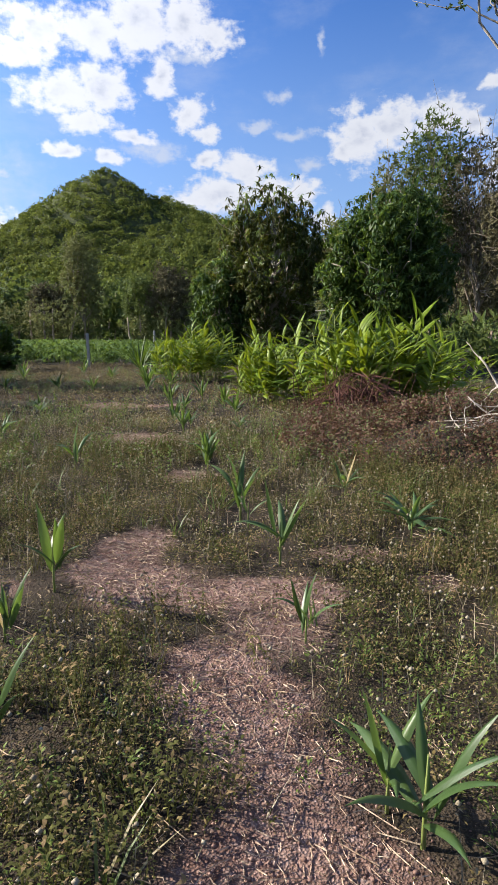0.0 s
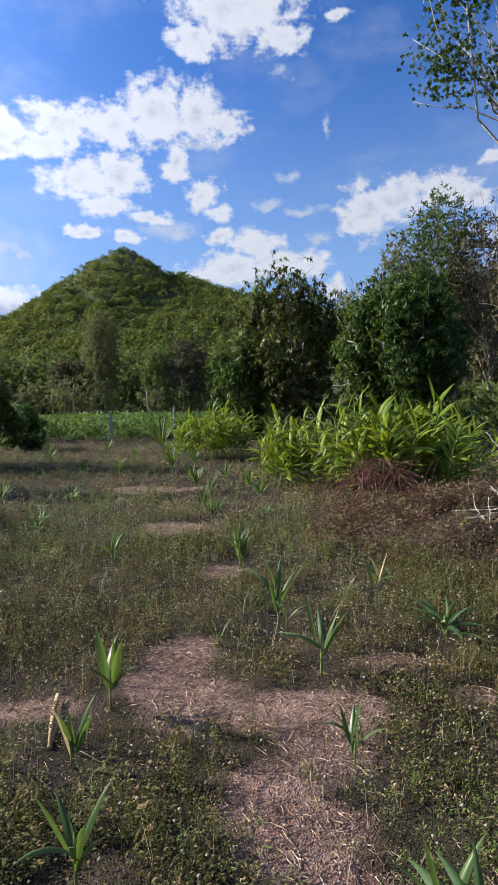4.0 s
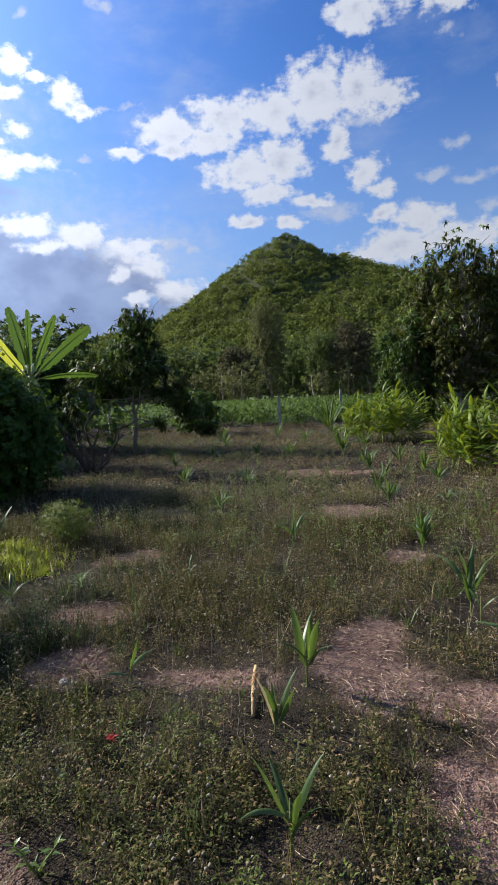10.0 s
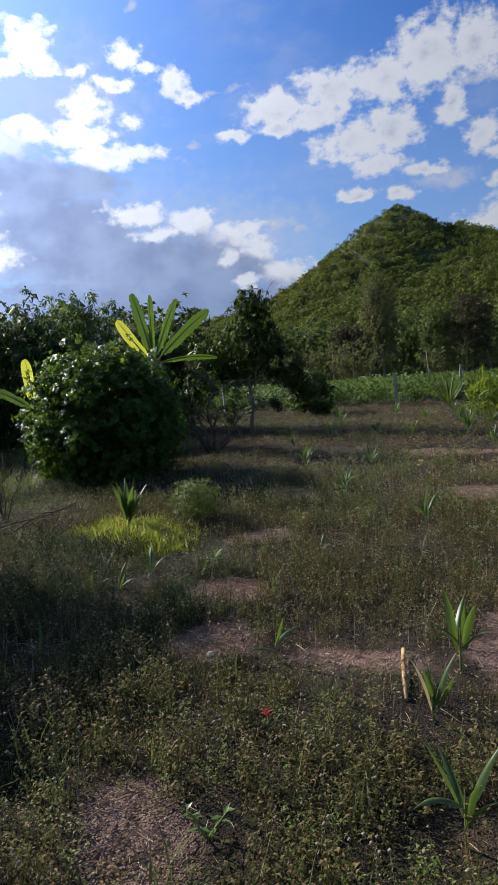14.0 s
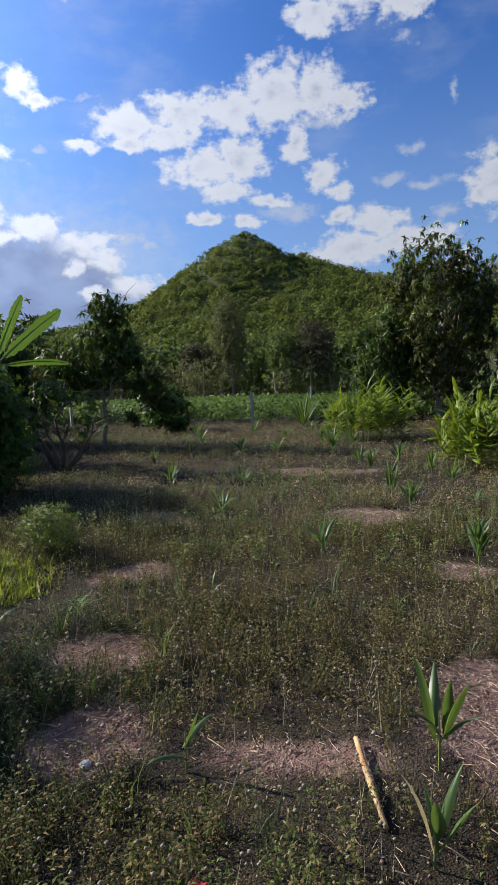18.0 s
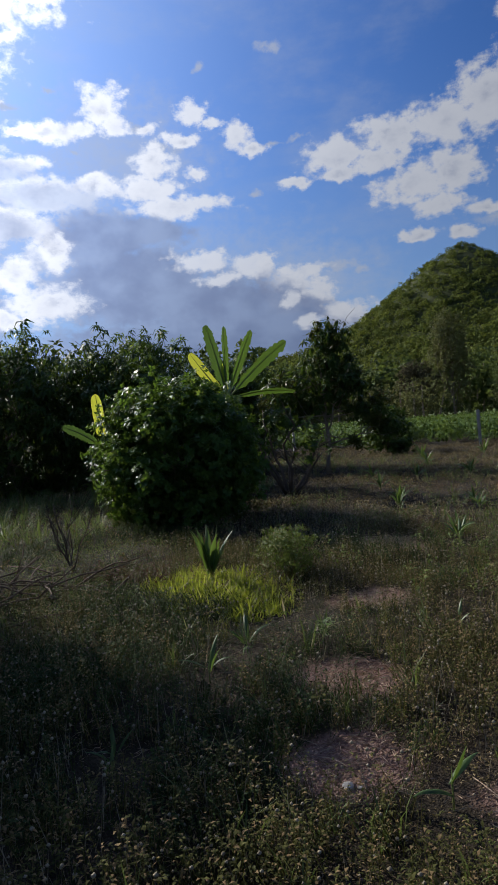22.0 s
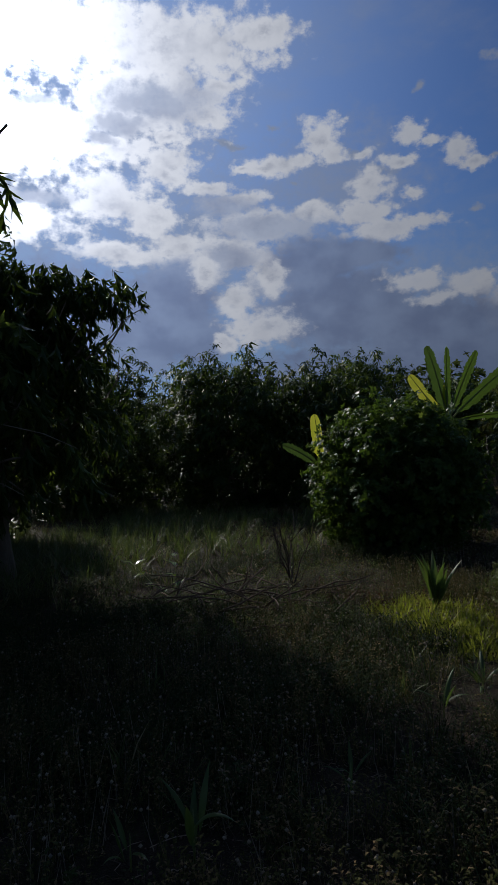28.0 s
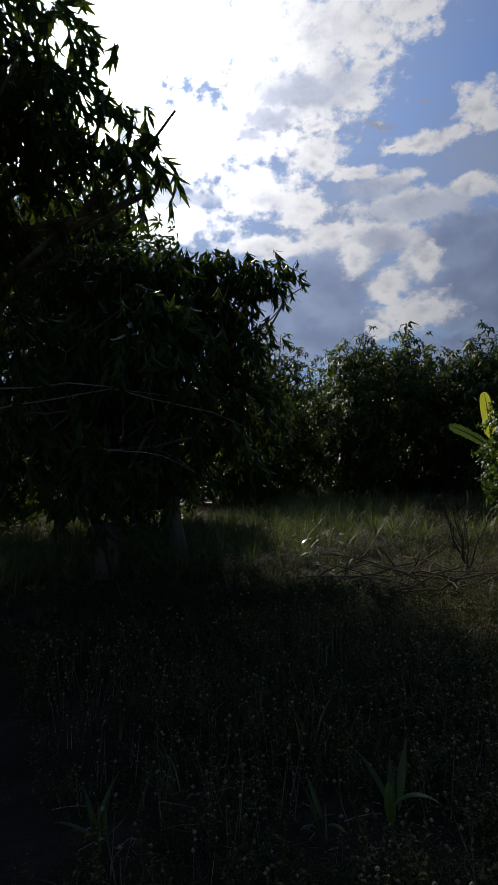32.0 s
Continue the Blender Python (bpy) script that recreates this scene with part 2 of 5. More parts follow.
open_sky = W.mix(1.0, sky.outputs[0], (0.82, 1.24, 1.88), "MULTIPLY")
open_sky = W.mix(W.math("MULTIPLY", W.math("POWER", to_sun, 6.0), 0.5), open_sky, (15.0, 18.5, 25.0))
open_sky = W.mix(W.math("SUBTRACT", 1.0, W.smooth(el, 2.0, 30.0)), open_sky, W.mix(0.75, open_sky, (4.6, 6.4, 8.9)))
shown = W.mix(wisp_m, open_sky, (7.0, 7.4, 8.4))
shown = W.mix(W.math("MULTIPLY", white_m, 0.97), shown, white_c)
shown = W.mix(W.math("MULTIPLY", storm_m, 0.93), shown, storm_c)
shown = W.mix(W.math("MULTIPLY", shade_m, 0.88), shown, W.mix(0.75, white_c, W.mix(1.0, storm_c, (1.25, 1.2, 1.1), "MULTIPLY")))
shown = W.mix(W.math("MULTIPLY", rim_m, 0.9), shown, white_c)
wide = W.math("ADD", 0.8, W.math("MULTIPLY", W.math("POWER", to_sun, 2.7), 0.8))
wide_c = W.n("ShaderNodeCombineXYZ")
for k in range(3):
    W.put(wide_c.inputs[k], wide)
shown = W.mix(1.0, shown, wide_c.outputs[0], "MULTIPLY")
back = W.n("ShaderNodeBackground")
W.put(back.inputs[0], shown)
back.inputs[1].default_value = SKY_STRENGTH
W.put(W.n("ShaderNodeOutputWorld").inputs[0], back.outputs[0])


# ---- materials ----
def material(name):
    m = bpy.data.materials.new(name)
    m.use_nodes = True
    return m, Nodes(m.node_tree)


def leaf_material(name, dark, light, glow, rough=0.42, through_light=0.45, dry=None, dry_part=0.0, island=True, gloss=0.4, blotch_scale=2.2, blotch_gain=1.0):
    """Leaves: two greens mixed leaf by leaf, a little blotching, and light that shines through the blade."""
    m, N = material(name)
    own = N.n("ShaderNodeNewGeometry").outputs["Random Per Island"] if island else N.n("ShaderNodeObjectInfo").outputs["Random"]
    place = N.n("ShaderNodeTexCoord").outputs["Object"]
    blotch = N.noise(place, blotch_scale, 3.0)
    fac = N.math("ADD", N.math("MULTIPLY", own, 0.8 if blotch_gain <= 1.0 else 0.45), N.math("MULTIPLY", N.math("SUBTRACT", blotch, 0.46), blotch_gain), True)
    colour = N.mix(fac, dark, light)
    if dry:
        colour = N.mix(N.smooth(own, 1.0 - dry_part - 0.02, 1.0 - dry_part + 0.02), colour, dry)
    fine_spots = N.noise(place, 60.0, 3.0)
    colour = N.mix(N.math("MULTIPLY", N.smooth(fine_spots, 0.55, 0.8), 0.35), colour, tuple(0.6 * c + 0.02 for c in light))
    b = N.n("ShaderNodeBsdfPrincipled")
    N.put(b.inputs["Base Color"], colour)
    N.put(b.inputs["Roughness"], N.math("ADD", rough, N.math("MULTIPLY", N.math("SUBTRACT", fine_spots, 0.5), 0.3)))
    b.inputs["Specular IOR Level"].default_value = gloss
    tr = N.n("ShaderNodeBsdfTranslucent")
    N.put(tr.inputs[0], N.mix(0.75, colour, glow))
    mix = N.n("ShaderNodeMixShader")
    mix.inputs[0].default_value = through_light
    N.put(mix.inputs[1], b.outputs[0])
    N.put(mix.inputs[2], tr.outputs[0])
    N.put(N.n("ShaderNodeOutputMaterial").inputs[0], mix.outputs[0])
    return m


def plain_material(name, a, b, scale=8.0, rough=0.85, stretch=(1, 1, 1), bump=0.3, c=None):
    """Bark, wood, stone, concrete: two tones at two scales with a little relief."""
    m, N = material(name)
    place = N.n("ShaderNodeTexCoord").outputs["Object"]
    mp = N.vec("MULTIPLY", place, stretch)
    big, small = N.noise(mp, scale, 5.0), N.noise(mp, scale * 7, 4.0)
    own = N.n("ShaderNodeNewGeometry").outputs["Random Per Island"]
    fac = N.math("ADD", N.math("MULTIPLY", big, 0.7), N.math("MULTIPLY", N.math("ADD", small, own), 0.25), True)
    colour = N.mix(N.smooth(fac, 0.3, 0.8), a, b)
    if c:
        colour = N.mix(N.smooth(N.noise(place, scale * 0.4, 4.0), 0.55, 0.7), colour, c)
    s = N.n("ShaderNodeBsdfPrincipled")
    N.put(s.inputs["Base Color"], colour)
    s.inputs["Roughness"].default_value = rough
    s.inputs["Specular IOR Level"].default_value = 0.2
    bp = N.n("ShaderNodeBump")
    bp.inputs["Strength"].default_value, bp.inputs["Distance"].default_value = bump, 0.02
    N.put(bp.inputs["Height"], N.math("ADD", big, small))
    N.put(s.inputs["Normal"], bp.outputs[0])
    N.put(N.n("ShaderNodeOutputMaterial").inputs[0], s.outputs[0])
    return m


def soil_material():
    """Sandy reddish soil with trodden straw, humus and moss."""
    m, N = material("soil")
    place = N.n("ShaderNodeTexCoord").outputs["Object"]
    wide, mid, fine_n = N.noise(place, 0.35, 4.0), N.noise(place, 2.2, 6.0, 0.65), N.noise(place, 38.0, 5.0, 0.7)
    crumbs = N.n("ShaderNodeTexVoronoi")
    N.put(crumbs.inputs["Vector"], place)
    crumbs.inputs["Scale"].default_value = 120.0
    straw_a = N.noise(N.vec("MULTIPLY", place, (30.0, 210.0, 1.0)), 1.0, 3.0)
    straw_b = N.noise(N.vec("MULTIPLY", place, (190.0, 34.0, 1.0)), 1.0, 3.0)
    straw = N.smooth(N.math("MAXIMUM", straw_a, straw_b), 0.62, 0.74)
    colour = N.mix(N.smooth(mid, 0.3, 0.7), (0.110, 0.060, 0.047), (0.245, 0.155, 0.124))
    colour = N.mix(N.smooth(fine_n, 0.45, 0.8), colour, (0.31, 0.235, 0.205))
    colour = N.mix(N.math("MULTIPLY", straw, 0.55), colour, (0.40, 0.32, 0.24))
    colour = N.mix(N.math("MULTIPLY", N.smooth(wide, 0.52, 0.7), 0.5), colour, (0.10, 0.085, 0.05))
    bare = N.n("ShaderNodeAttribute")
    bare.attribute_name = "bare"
    # Litter soil off the bare patches, toned down to deepen shade between weeds.
    shaded_litter = N.mix(N.smooth(mid, 0.35, 0.7), (0.020, 0.016, 0.010), (0.055, 0.042, 0.028))
    shaded_litter = N.mix(N.math("MULTIPLY", straw, 0.45), shaded_litter, (0.21, 0.16, 0.105))
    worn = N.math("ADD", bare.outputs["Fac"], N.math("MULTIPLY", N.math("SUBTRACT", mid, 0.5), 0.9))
    colour = N.mix(N.smooth(worn, 0.05, 0.75), shaded_litter, colour)
    far = N.n("ShaderNodeSeparateXYZ")
    N.put(far.inputs[0], place)
    colour = N.mix(N.smooth(far.outputs[1], 24.0, 60.0), colour, (0.09, 0.12, 0.04))
    s = N.n("ShaderNodeBsdfPrincipled")
    N.put(s.inputs["Base Color"], colour)
    s.inputs["Roughness"].default_value = 0.95
    s.inputs["Specular IOR Level"].default_value = 0.15
    bp = N.n("ShaderNodeBump")
    bp.inputs["Strength"].default_value, bp.inputs["Distance"].default_value = 0.9, 0.02
    N.put(bp.inputs["Height"], N.math("ADD", N.math("ADD", mid, fine_n), N.math("MULTIPLY", crumbs.outputs["Distance"], 0.5)))
    N.put(s.inputs["Normal"], bp.outputs[0])
    N.put(N.n("ShaderNodeOutputMaterial").inputs[0], s.outputs[0])
    return m


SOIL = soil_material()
SHOOT = leaf_material("shoot leaf", (0.036, 0.072, 0.020), (0.088, 0.138, 0.040), (0.19, 0.29, 0.04), 0.42, 0.28, island=False)
SHOOT_DRY = leaf_material("dry shoot leaf", (0.45, 0.36, 0.18), (0.55, 0.46, 0.26), (0.5, 0.4, 0.2), 0.6, 0.3, island=False)
GALANGAL = leaf_material("galangal leaf", (0.042, 0.085, 0.007), (0.165, 0.225, 0.018), (0.36, 0.43, 0.018), 0.42, 0.26, (0.36, 0.34, 0.07), 0.04, gloss=0.15)
STALK = plain_material("green stalk", (0.12, 0.16, 0.04), (0.22, 0.26, 0.08), 14.0, 0.5, (1, 1, 0.15), 0.1)
DRY_STALK = plain_material("dry red-brown stalk", (0.022, 0.008, 0.006), (0.085, 0.033, 0.021), 20.0, 0.8, (1, 1, 0.1), 0.3)
MANGO = leaf_material("mango leaf", (0.019, 0.042, 0.009), (0.060, 0.098, 0.019), (0.15, 0.23, 0.022), 0.48, 0.22, gloss=0.16)
MANGO_YOUNG = leaf_material("young mango leaf", (0.07, 0.13, 0.03), (0.16, 0.22, 0.05), (0.30, 0.40, 0.05), 0.32, 0.38)
LIME = leaf_material("lime leaf", (0.026, 0.064, 0.012), (0.078, 0.135, 0.024), (0.20, 0.32, 0.03), 0.42, 0.28, gloss=0.16)
FRUIT_LEAF = leaf_material("olive fruit tree leaf", (0.024, 0.036, 0.008), (0.080, 0.090, 0.019), (0.16, 0.18, 0.022), 0.5, 0.22, (0.12, 0.08, 0.03), 0.08, gloss=0.14)
WOOD_LEAF = leaf_material("woodland leaf", (0.04, 0.065, 0.018), (0.115, 0.145, 0.04), (0.17, 0.22, 0.045), 0.75, 0.25, gloss=0.15)
WOOD_PALE = leaf_material("pale woodland leaf", (0.085, 0.10, 0.035), (0.17, 0.175, 0.065), (0.22, 0.22, 0.07), 0.75, 0.25, gloss=0.15)
WOOD_DRY = leaf_material("dry woodland twig leaf", (0.05, 0.046, 0.024), (0.12, 0.108, 0.058), (0.13, 0.115, 0.06), 0.8, 0.2, gloss=0.1)
HILL_LEAF = leaf_material("hill forest leaf", (0.062, 0.084, 0.019), (0.175, 0.20, 0.046), (0.18, 0.21, 0.033), 0.85, 0.3, gloss=0.1, blotch_scale=0.085, blotch_gain=2.2)
BANANA = leaf_material("banana leaf", (0.04, 0.095, 0.02), (0.075, 0.15, 0.03), (0.22, 0.36, 0.04), 0.4, 0.22, island=False)
BANANA_YELLOW = leaf_material("yellowing banana leaf", (0.30, 0.36, 0.04), (0.46, 0.48, 0.05), (0.6, 0.62, 0.05), 0.4, 0.5, island=False)
WEED = leaf_material("weed leaf", (0.028, 0.033, 0.010), (0.135, 0.132, 0.040), (0.17, 0.175, 0.036), 0.8, 0.16, (0.20, 0.14, 0.07), 0.25, gloss=0.08, blotch_scale=5.0)
# Deep green of the creeping weeds, darkened further for the half shade there.
WEED_GREEN_DIM = leaf_material("green creeping weed leaf darkened for shade", (0.012, 0.027, 0.008), (0.048, 0.076, 0.018), (0.08, 0.12, 0.018), 0.7, 0.14, (0.12, 0.09, 0.045), 0.1, gloss=0.12, blotch_scale=5.0)
WEED_DRY = leaf_material("dry pale weed leaf", (0.062, 0.050, 0.020), (0.245, 0.185, 0.080), (0.18, 0.15, 0.06), 0.8, 0.12, (0.30, 0.24, 0.14), 0.25, gloss=0.1)
WEED_LUSH = leaf_material("lush weed leaf", (0.055, 0.090, 0.017), (0.142, 0.182, 0.034), (0.22, 0.28, 0.04), 0.6, 0.22, (0.22, 0.18, 0.07), 0.10, gloss=0.2)
WEED_BROWN = leaf_material("withered vine leaf", (0.055, 0.026, 0.016), (0.165, 0.085, 0.045), (0.16, 0.085, 0.035), 0.8, 0.2, (0.085, 0.11, 0.03), 0.22)
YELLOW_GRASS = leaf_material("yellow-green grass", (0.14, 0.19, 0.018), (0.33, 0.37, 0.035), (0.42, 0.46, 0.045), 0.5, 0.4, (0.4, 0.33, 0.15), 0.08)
GRASS = leaf_material("tall grass", (0.04, 0.075, 0.018), (0.115, 0.15, 0.045), (0.2, 0.26, 0.05), 0.5, 0.3, (0.28, 0.23, 0.12), 0.1)
CROP = leaf_material("field crop leaf", (0.05, 0.095, 0.016), (0.12, 0.18, 0.034), (0.2, 0.28, 0.04), 0.6, 0.3, gloss=0.2)
PUFF = plain_material("pale seed head", (0.17, 0.14, 0.09), (0.33, 0.29, 0.21), 30.0, 0.95)
STRAW = plain_material("straw", (0.15, 0.095, 0.06), (0.50, 0.395, 0.29), 12.0, 0.9)
BARK = plain_material("grey-brown bark", (0.10, 0.08, 0.06), (0.26, 0.21, 0.16), 9.0, 0.9, (1, 1, 0.25), 0.8, (0.30, 0.29, 0.25))
BARK_PALE = plain_material("pale branch bark", (0.22, 0.185, 0.145), (0.43, 0.38, 0.32), 12.0, 0.85, (1, 1, 0.3), 0.5)
CONCRETE = plain_material("weathered concrete", (0.19, 0.185, 0.17), (0.33, 0.32, 0.30), 6.0, 0.9, (1, 1, 0.4), 0.3, (0.22, 0.21, 0.18))
STONE = plain_material("pale stone", (0.28, 0.25, 0.22), (0.45, 0.42, 0.37), 14.0, 0.9)
STAKE_WOOD = plain_material("pale dry bamboo", (0.30, 0.17, 0.07), (0.50, 0.36, 0.18), 10.0, 0.6, (1, 1, 0.2), 0.3, (0.30, 0.15, 0.07))
CLOD = plain_material("soil clod", (0.105, 0.058, 0.046), (0.29, 0.190, 0.152), 6.0, 0.95)
WIRE = plain_material("fence wire", (0.2, 0.19, 0.18), (0.34, 0.32, 0.3), 10.0, 0.6)
TWIG = plain_material("dry brown twig", (0.05, 0.036, 0.025), (0.15, 0.11, 0.078), 12.0, 0.85, (1, 1, 0.3), 0.4)
BARK_DARK = plain_material("dark shrub bark", (0.045, 0.035, 0.028), (0.12, 0.095, 0.075), 12.0, 0.9, (1, 1, 0.3), 0.5)
GLOSSY = leaf_material("glossy sapling leaf", (0.12, 0.2, 0.04), (0.24, 0.34, 0.08), (0.4, 0.55, 0.1), 0.16, 0.35, gloss=0.9)
RED_FLOWER = leaf_material("red petal", (0.35, 0.02, 0.025), (0.55, 0.05, 0.04), (0.6, 0.05, 0.04), 0.5, 0.3)
HILL_SOIL = plain_material("hill undergrowth", (0.022, 0.03, 0.009), (0.05, 0.06, 0.017), 0.3, 0.95, (1, 1, 1), 0.2)

# ---- mesh tools ----
RNG = np.random.default_rng(7)


def ground_height(x, y):
    """The lie of the land: nearly level, faint planting ridges, a low heap of earth and dead vines."""
    x, y = np.asarray(x, float), np.asarray(y, float)
    near = np.exp(-((x / 22) ** 2 + ((y - 8) / 26) ** 2) ** 2)
    h = 0.018 * np.sin(2.1 * x + 0.7 * np.sin(0.9 * y)) * np.cos(1.3 * y + 0.4) + 0.012 * np.sin(4.7 * x - 2.2 * y) + 0.008 * np.sin(9.1 * y + 5.3 * x)
    heap = 0.36 * np.exp(-((x - 2.2) / 1.1) ** 2 - ((y - 6.3) / 1.3) ** 2) + 0.12 * np.exp(-((x - 1.5) / 0.8) ** 2 - ((y - 8.0) / 1.0) ** 2)
    return (h + heap) * near


def on_ground(x, y, dz=0.0):
    return (x, y, float(ground_height(x, y)) + dz)


def mesh_of(name, verts, faces, mat, smooth=False):
    """A mesh from arrays; faces is an array of triangles or quads, or a list of such arrays."""
    me = bpy.data.meshes.new(name)
    faces = faces if isinstance(faces, list) else [faces]
    faces = [np.asarray(f, np.int32) for f in faces if len(f)]
    verts = np.asarray(verts, np.float32)
    sizes = np.concatenate([np.full(len(f), f.shape[1], np.int32) for f in faces])
    loops = np.concatenate([f.ravel() for f in faces])
    me.vertices.add(len(verts))
    me.vertices.foreach_set("co", verts.ravel())
    me.loops.add(len(loops))
    me.loops.foreach_set("vertex_index", loops)
    me.polygons.add(len(sizes))
    me.polygons.foreach_set("loop_start", np.concatenate([[0], np.cumsum(sizes)[:-1]]).astype(np.int32))
    me.update(calc_edges=True)
    me.validate()
    if smooth:
        me.polygons.foreach_set("use_smooth", np.ones(len(me.polygons), bool))
    me.materials.append(mat)
    return me


def part(name, me, parent, label="", m=None, kind=""):
    """Links a mesh as one object under a thing or a part."""
    ob = new(name, me)
    ob.parent = parent
    if m is not None:
        ob.matrix_basis = m
    return tagged(ob, label, "", "", kind)


def thing(name, label, category, group="", at=(0, 0, 0), turn=0.0, scale=1.0, kind=""):
    ob = new(name)
    ob.empty_display_size = 0.1
    ob.matrix_basis = Matrix.LocRotScale(at, Euler((0, 0, turn)), (scale, scale, scale))
    return tagged(ob, label, category, group, kind)


def rot_to(d, spin):
    """Rotation matrices (n, 3, 3) that turn +z to the unit vectors d, after a spin about z."""
    d = d / np.linalg.norm(d, axis=1, keepdims=True)
    up = np.where(np.abs(d[:, 2:3]) > 0.99, np.array([[1.0, 0, 0]]), np.array([[0, 0, 1.0]]))
    a = np.cross(up, d)
    a /= np.linalg.norm(a, axis=1, keepdims=True)
    b = np.cross(d, a)
    c, s = np.cos(spin)[:, None], np.sin(spin)[:, None]
    return np.stack([a * c + b * s, b * c - a * s, d], axis=2)


def scatter(templates, places, rots, scales, pick=None):
    """Copies of small template meshes (verts, faces) as one pair of arrays."""
    places, scales = np.asarray(places), np.asarray(scales)
    pick = RNG.integers(0, len(templates), len(places)) if pick is None else pick
    vs, fs, base = [], {}, 0
    for k, (tv, tf) in enumerate(templates):
        i = np.where(pick == k)[0]
        if not len(i):
            continue
        v = np.einsum("nij,vj->nvi", rots[i], tv) * scales[i][:, None, None] + places[i][:, None, :]
        vs.append(v.reshape(-1, 3))
        for f in (tf if isinstance(tf, list) else [tf]):
            g = f[None] + base + (np.arange(len(i)) * len(tv))[:, None, None]
            fs.setdefault(f.shape[1], []).append(g.reshape(-1, f.shape[1]))
        base += len(i) * len(tv)
    return np.concatenate(vs), [np.concatenate(f) for f in fs.values()]


def join(*pieces):
    """Several (verts, faces) pairs as one."""
    vs, fs, base = [], {}, 0
    for v, f in pieces:
        vs.append(np.asarray(v, float))
        for g in (f if isinstance(f, list) else [f]):
            g = np.asarray(g)
            if len(g):
                fs.setdefault(g.shape[1], []).append(g + base)
        base += len(v)
    return np.concatenate(vs), [np.concatenate(f) for f in fs.values()]


def tube(points, radii, sides=7):
    """A tapering stem through the points, closed at its tip."""
    p, n = np.asarray(points, float), len(points)
    t = np.gradient(p, axis=0)
    r = rot_to(t, np.zeros(n))
    a = np.arange(sides) * 2 * np.pi / sides
    ring = np.stack([np.cos(a), np.sin(a), np.zeros(sides)], 1)
    v = np.einsum("nij,sj->nsi", r, ring) * np.asarray(radii)[:, None, None] + p[:, None]
    i, j = np.meshgrid(np.arange(n - 1), np.arange(sides), indexing="ij")
    k = (j + 1) % sides
    f = np.stack([i * sides + j, i * sides + k, (i + 1) * sides + k, (i + 1) * sides + j], -1).reshape(-1, 4)
    verts = np.concatenate([v.reshape(-1, 3), p[-1:], p[:1]])
    m = np.arange(sides)
    cap = np.stack([(n - 1) * sides + m, (n - 1) * sides + (m + 1) % sides, np.full(sides, n * sides)], 1)
    foot = np.stack([(m + 1) % sides, m, np.full(sides, n * sides + 1)], 1)
    return verts, [f, np.concatenate([cap, foot])]


def wander(a, b, n=8, sway=0.1, rng=RNG, sag=0.0):
    """A crooked line from a to b."""
    a, b = np.asarray(a, float), np.asarray(b, float)
    t = np.linspace(0, 1, n)[:, None]
    length = np.linalg.norm(b - a)
    w = rng.normal(size=(n, 3)) * sway * length * np.sin(np.pi * t)
    w = (w + np.roll(w, 1, 0)) / 2
    p = a + (b - a) * t + w
    p[:, 2] -= sag * length * np.sin(np.pi * t[:, 0])
    p[0], p[-1] = a, b
    return p


def blade(length, width, lean, bend, fold=0.25, n=9, wave=0.0, torn=0.0, rng=RNG, widest=0.45, neck=0.0, roll=0.0):
    """A long leaf from the origin: it starts at `lean` from upright towards +x and bends on by `bend` (radians).
    Folded along its midrib; torn: how far its edge is nicked."""
    s = np.linspace(0, 1, n)
    ang = lean + bend * s ** 1.4
    step = length / (n - 1)
    x = np.concatenate([[0], np.cumsum(np.sin(ang[:-1]) * step)])
    z = np.concatenate([[0], np.cumsum(np.cos(ang[:-1]) * step)])
    shape = np.where(s < widest, np.abs(np.sin(np.pi / 2 * s / widest)) ** 0.7, np.abs(np.cos(np.pi / 2 * (s - widest) / (1 - widest))) ** 1.15)
    if neck:
        u = np.clip((s - neck) / (1 - neck), 0, 1)
        shape = np.where(s < neck, 0.12, np.minimum(1, 0.12 + u / 0.2) * np.sqrt(np.clip(1 - u ** 11, 0, 1)))
    w = width / 2 * np.maximum(shape, 0.06 * (s < 0.9))
    nx, nz = np.cos(ang), -np.sin(ang)
    verts = []
    for side in (-1, -0.5, 0, 0.5, 1):
        k = np.abs(side)
        jag = 1 - torn * rng.random(n) * (k == 1)
        up = fold * k * w + wave * w * np.sin(s * 9 + side * 2) * k
        out, off = side * w * jag * math.cos(roll), up + side * w * jag * math.sin(roll)
        verts.append(np.stack([x + nx * off, out, z + nz * off], 1))
    v = np.stack(verts, 1).reshape(-1, 3)
    i, j = np.meshgrid(np.arange(n - 1), np.arange(4), indexing="ij")
    f = np.stack([i * 5 + j, i * 5 + j + 1, (i + 1) * 5 + j + 1, (i + 1) * 5 + j], -1).reshape(-1, 4)
    return v, [f]


def leaflet(length, width, droop=0.2, fold=0.15):
    """A small leaf of four triangles along +z, bent towards +x."""
    v = np.array([(0, 0, 0), (droop * 0.25 - fold * width, -width / 2, length * 0.45), (droop * 0.25 * length, 0, length * 0.5),
                  (droop * 0.25 - fold * width, width / 2, length * 0.45), (droop * length, 0, length)])
    v[1, 0] = v[3, 0] = droop * 0.2 * length - fold * width
    return v, np.array([(0, 2, 1), (0, 3, 2), (1, 2, 4), (2, 3, 4)])


def chip(length, width, droop=0.4):
    """A leaf of two triangles, folded across its midrib, for weeds and far crowns."""
    v = np.array([(0, 0, 0), (-0.12 * width, -width / 2, length * 0.5), (-0.12 * width, width / 2, length * 0.5), (droop * length, 0, length)])
    return v, np.array([(0, 2, 1), (1, 2, 3)])


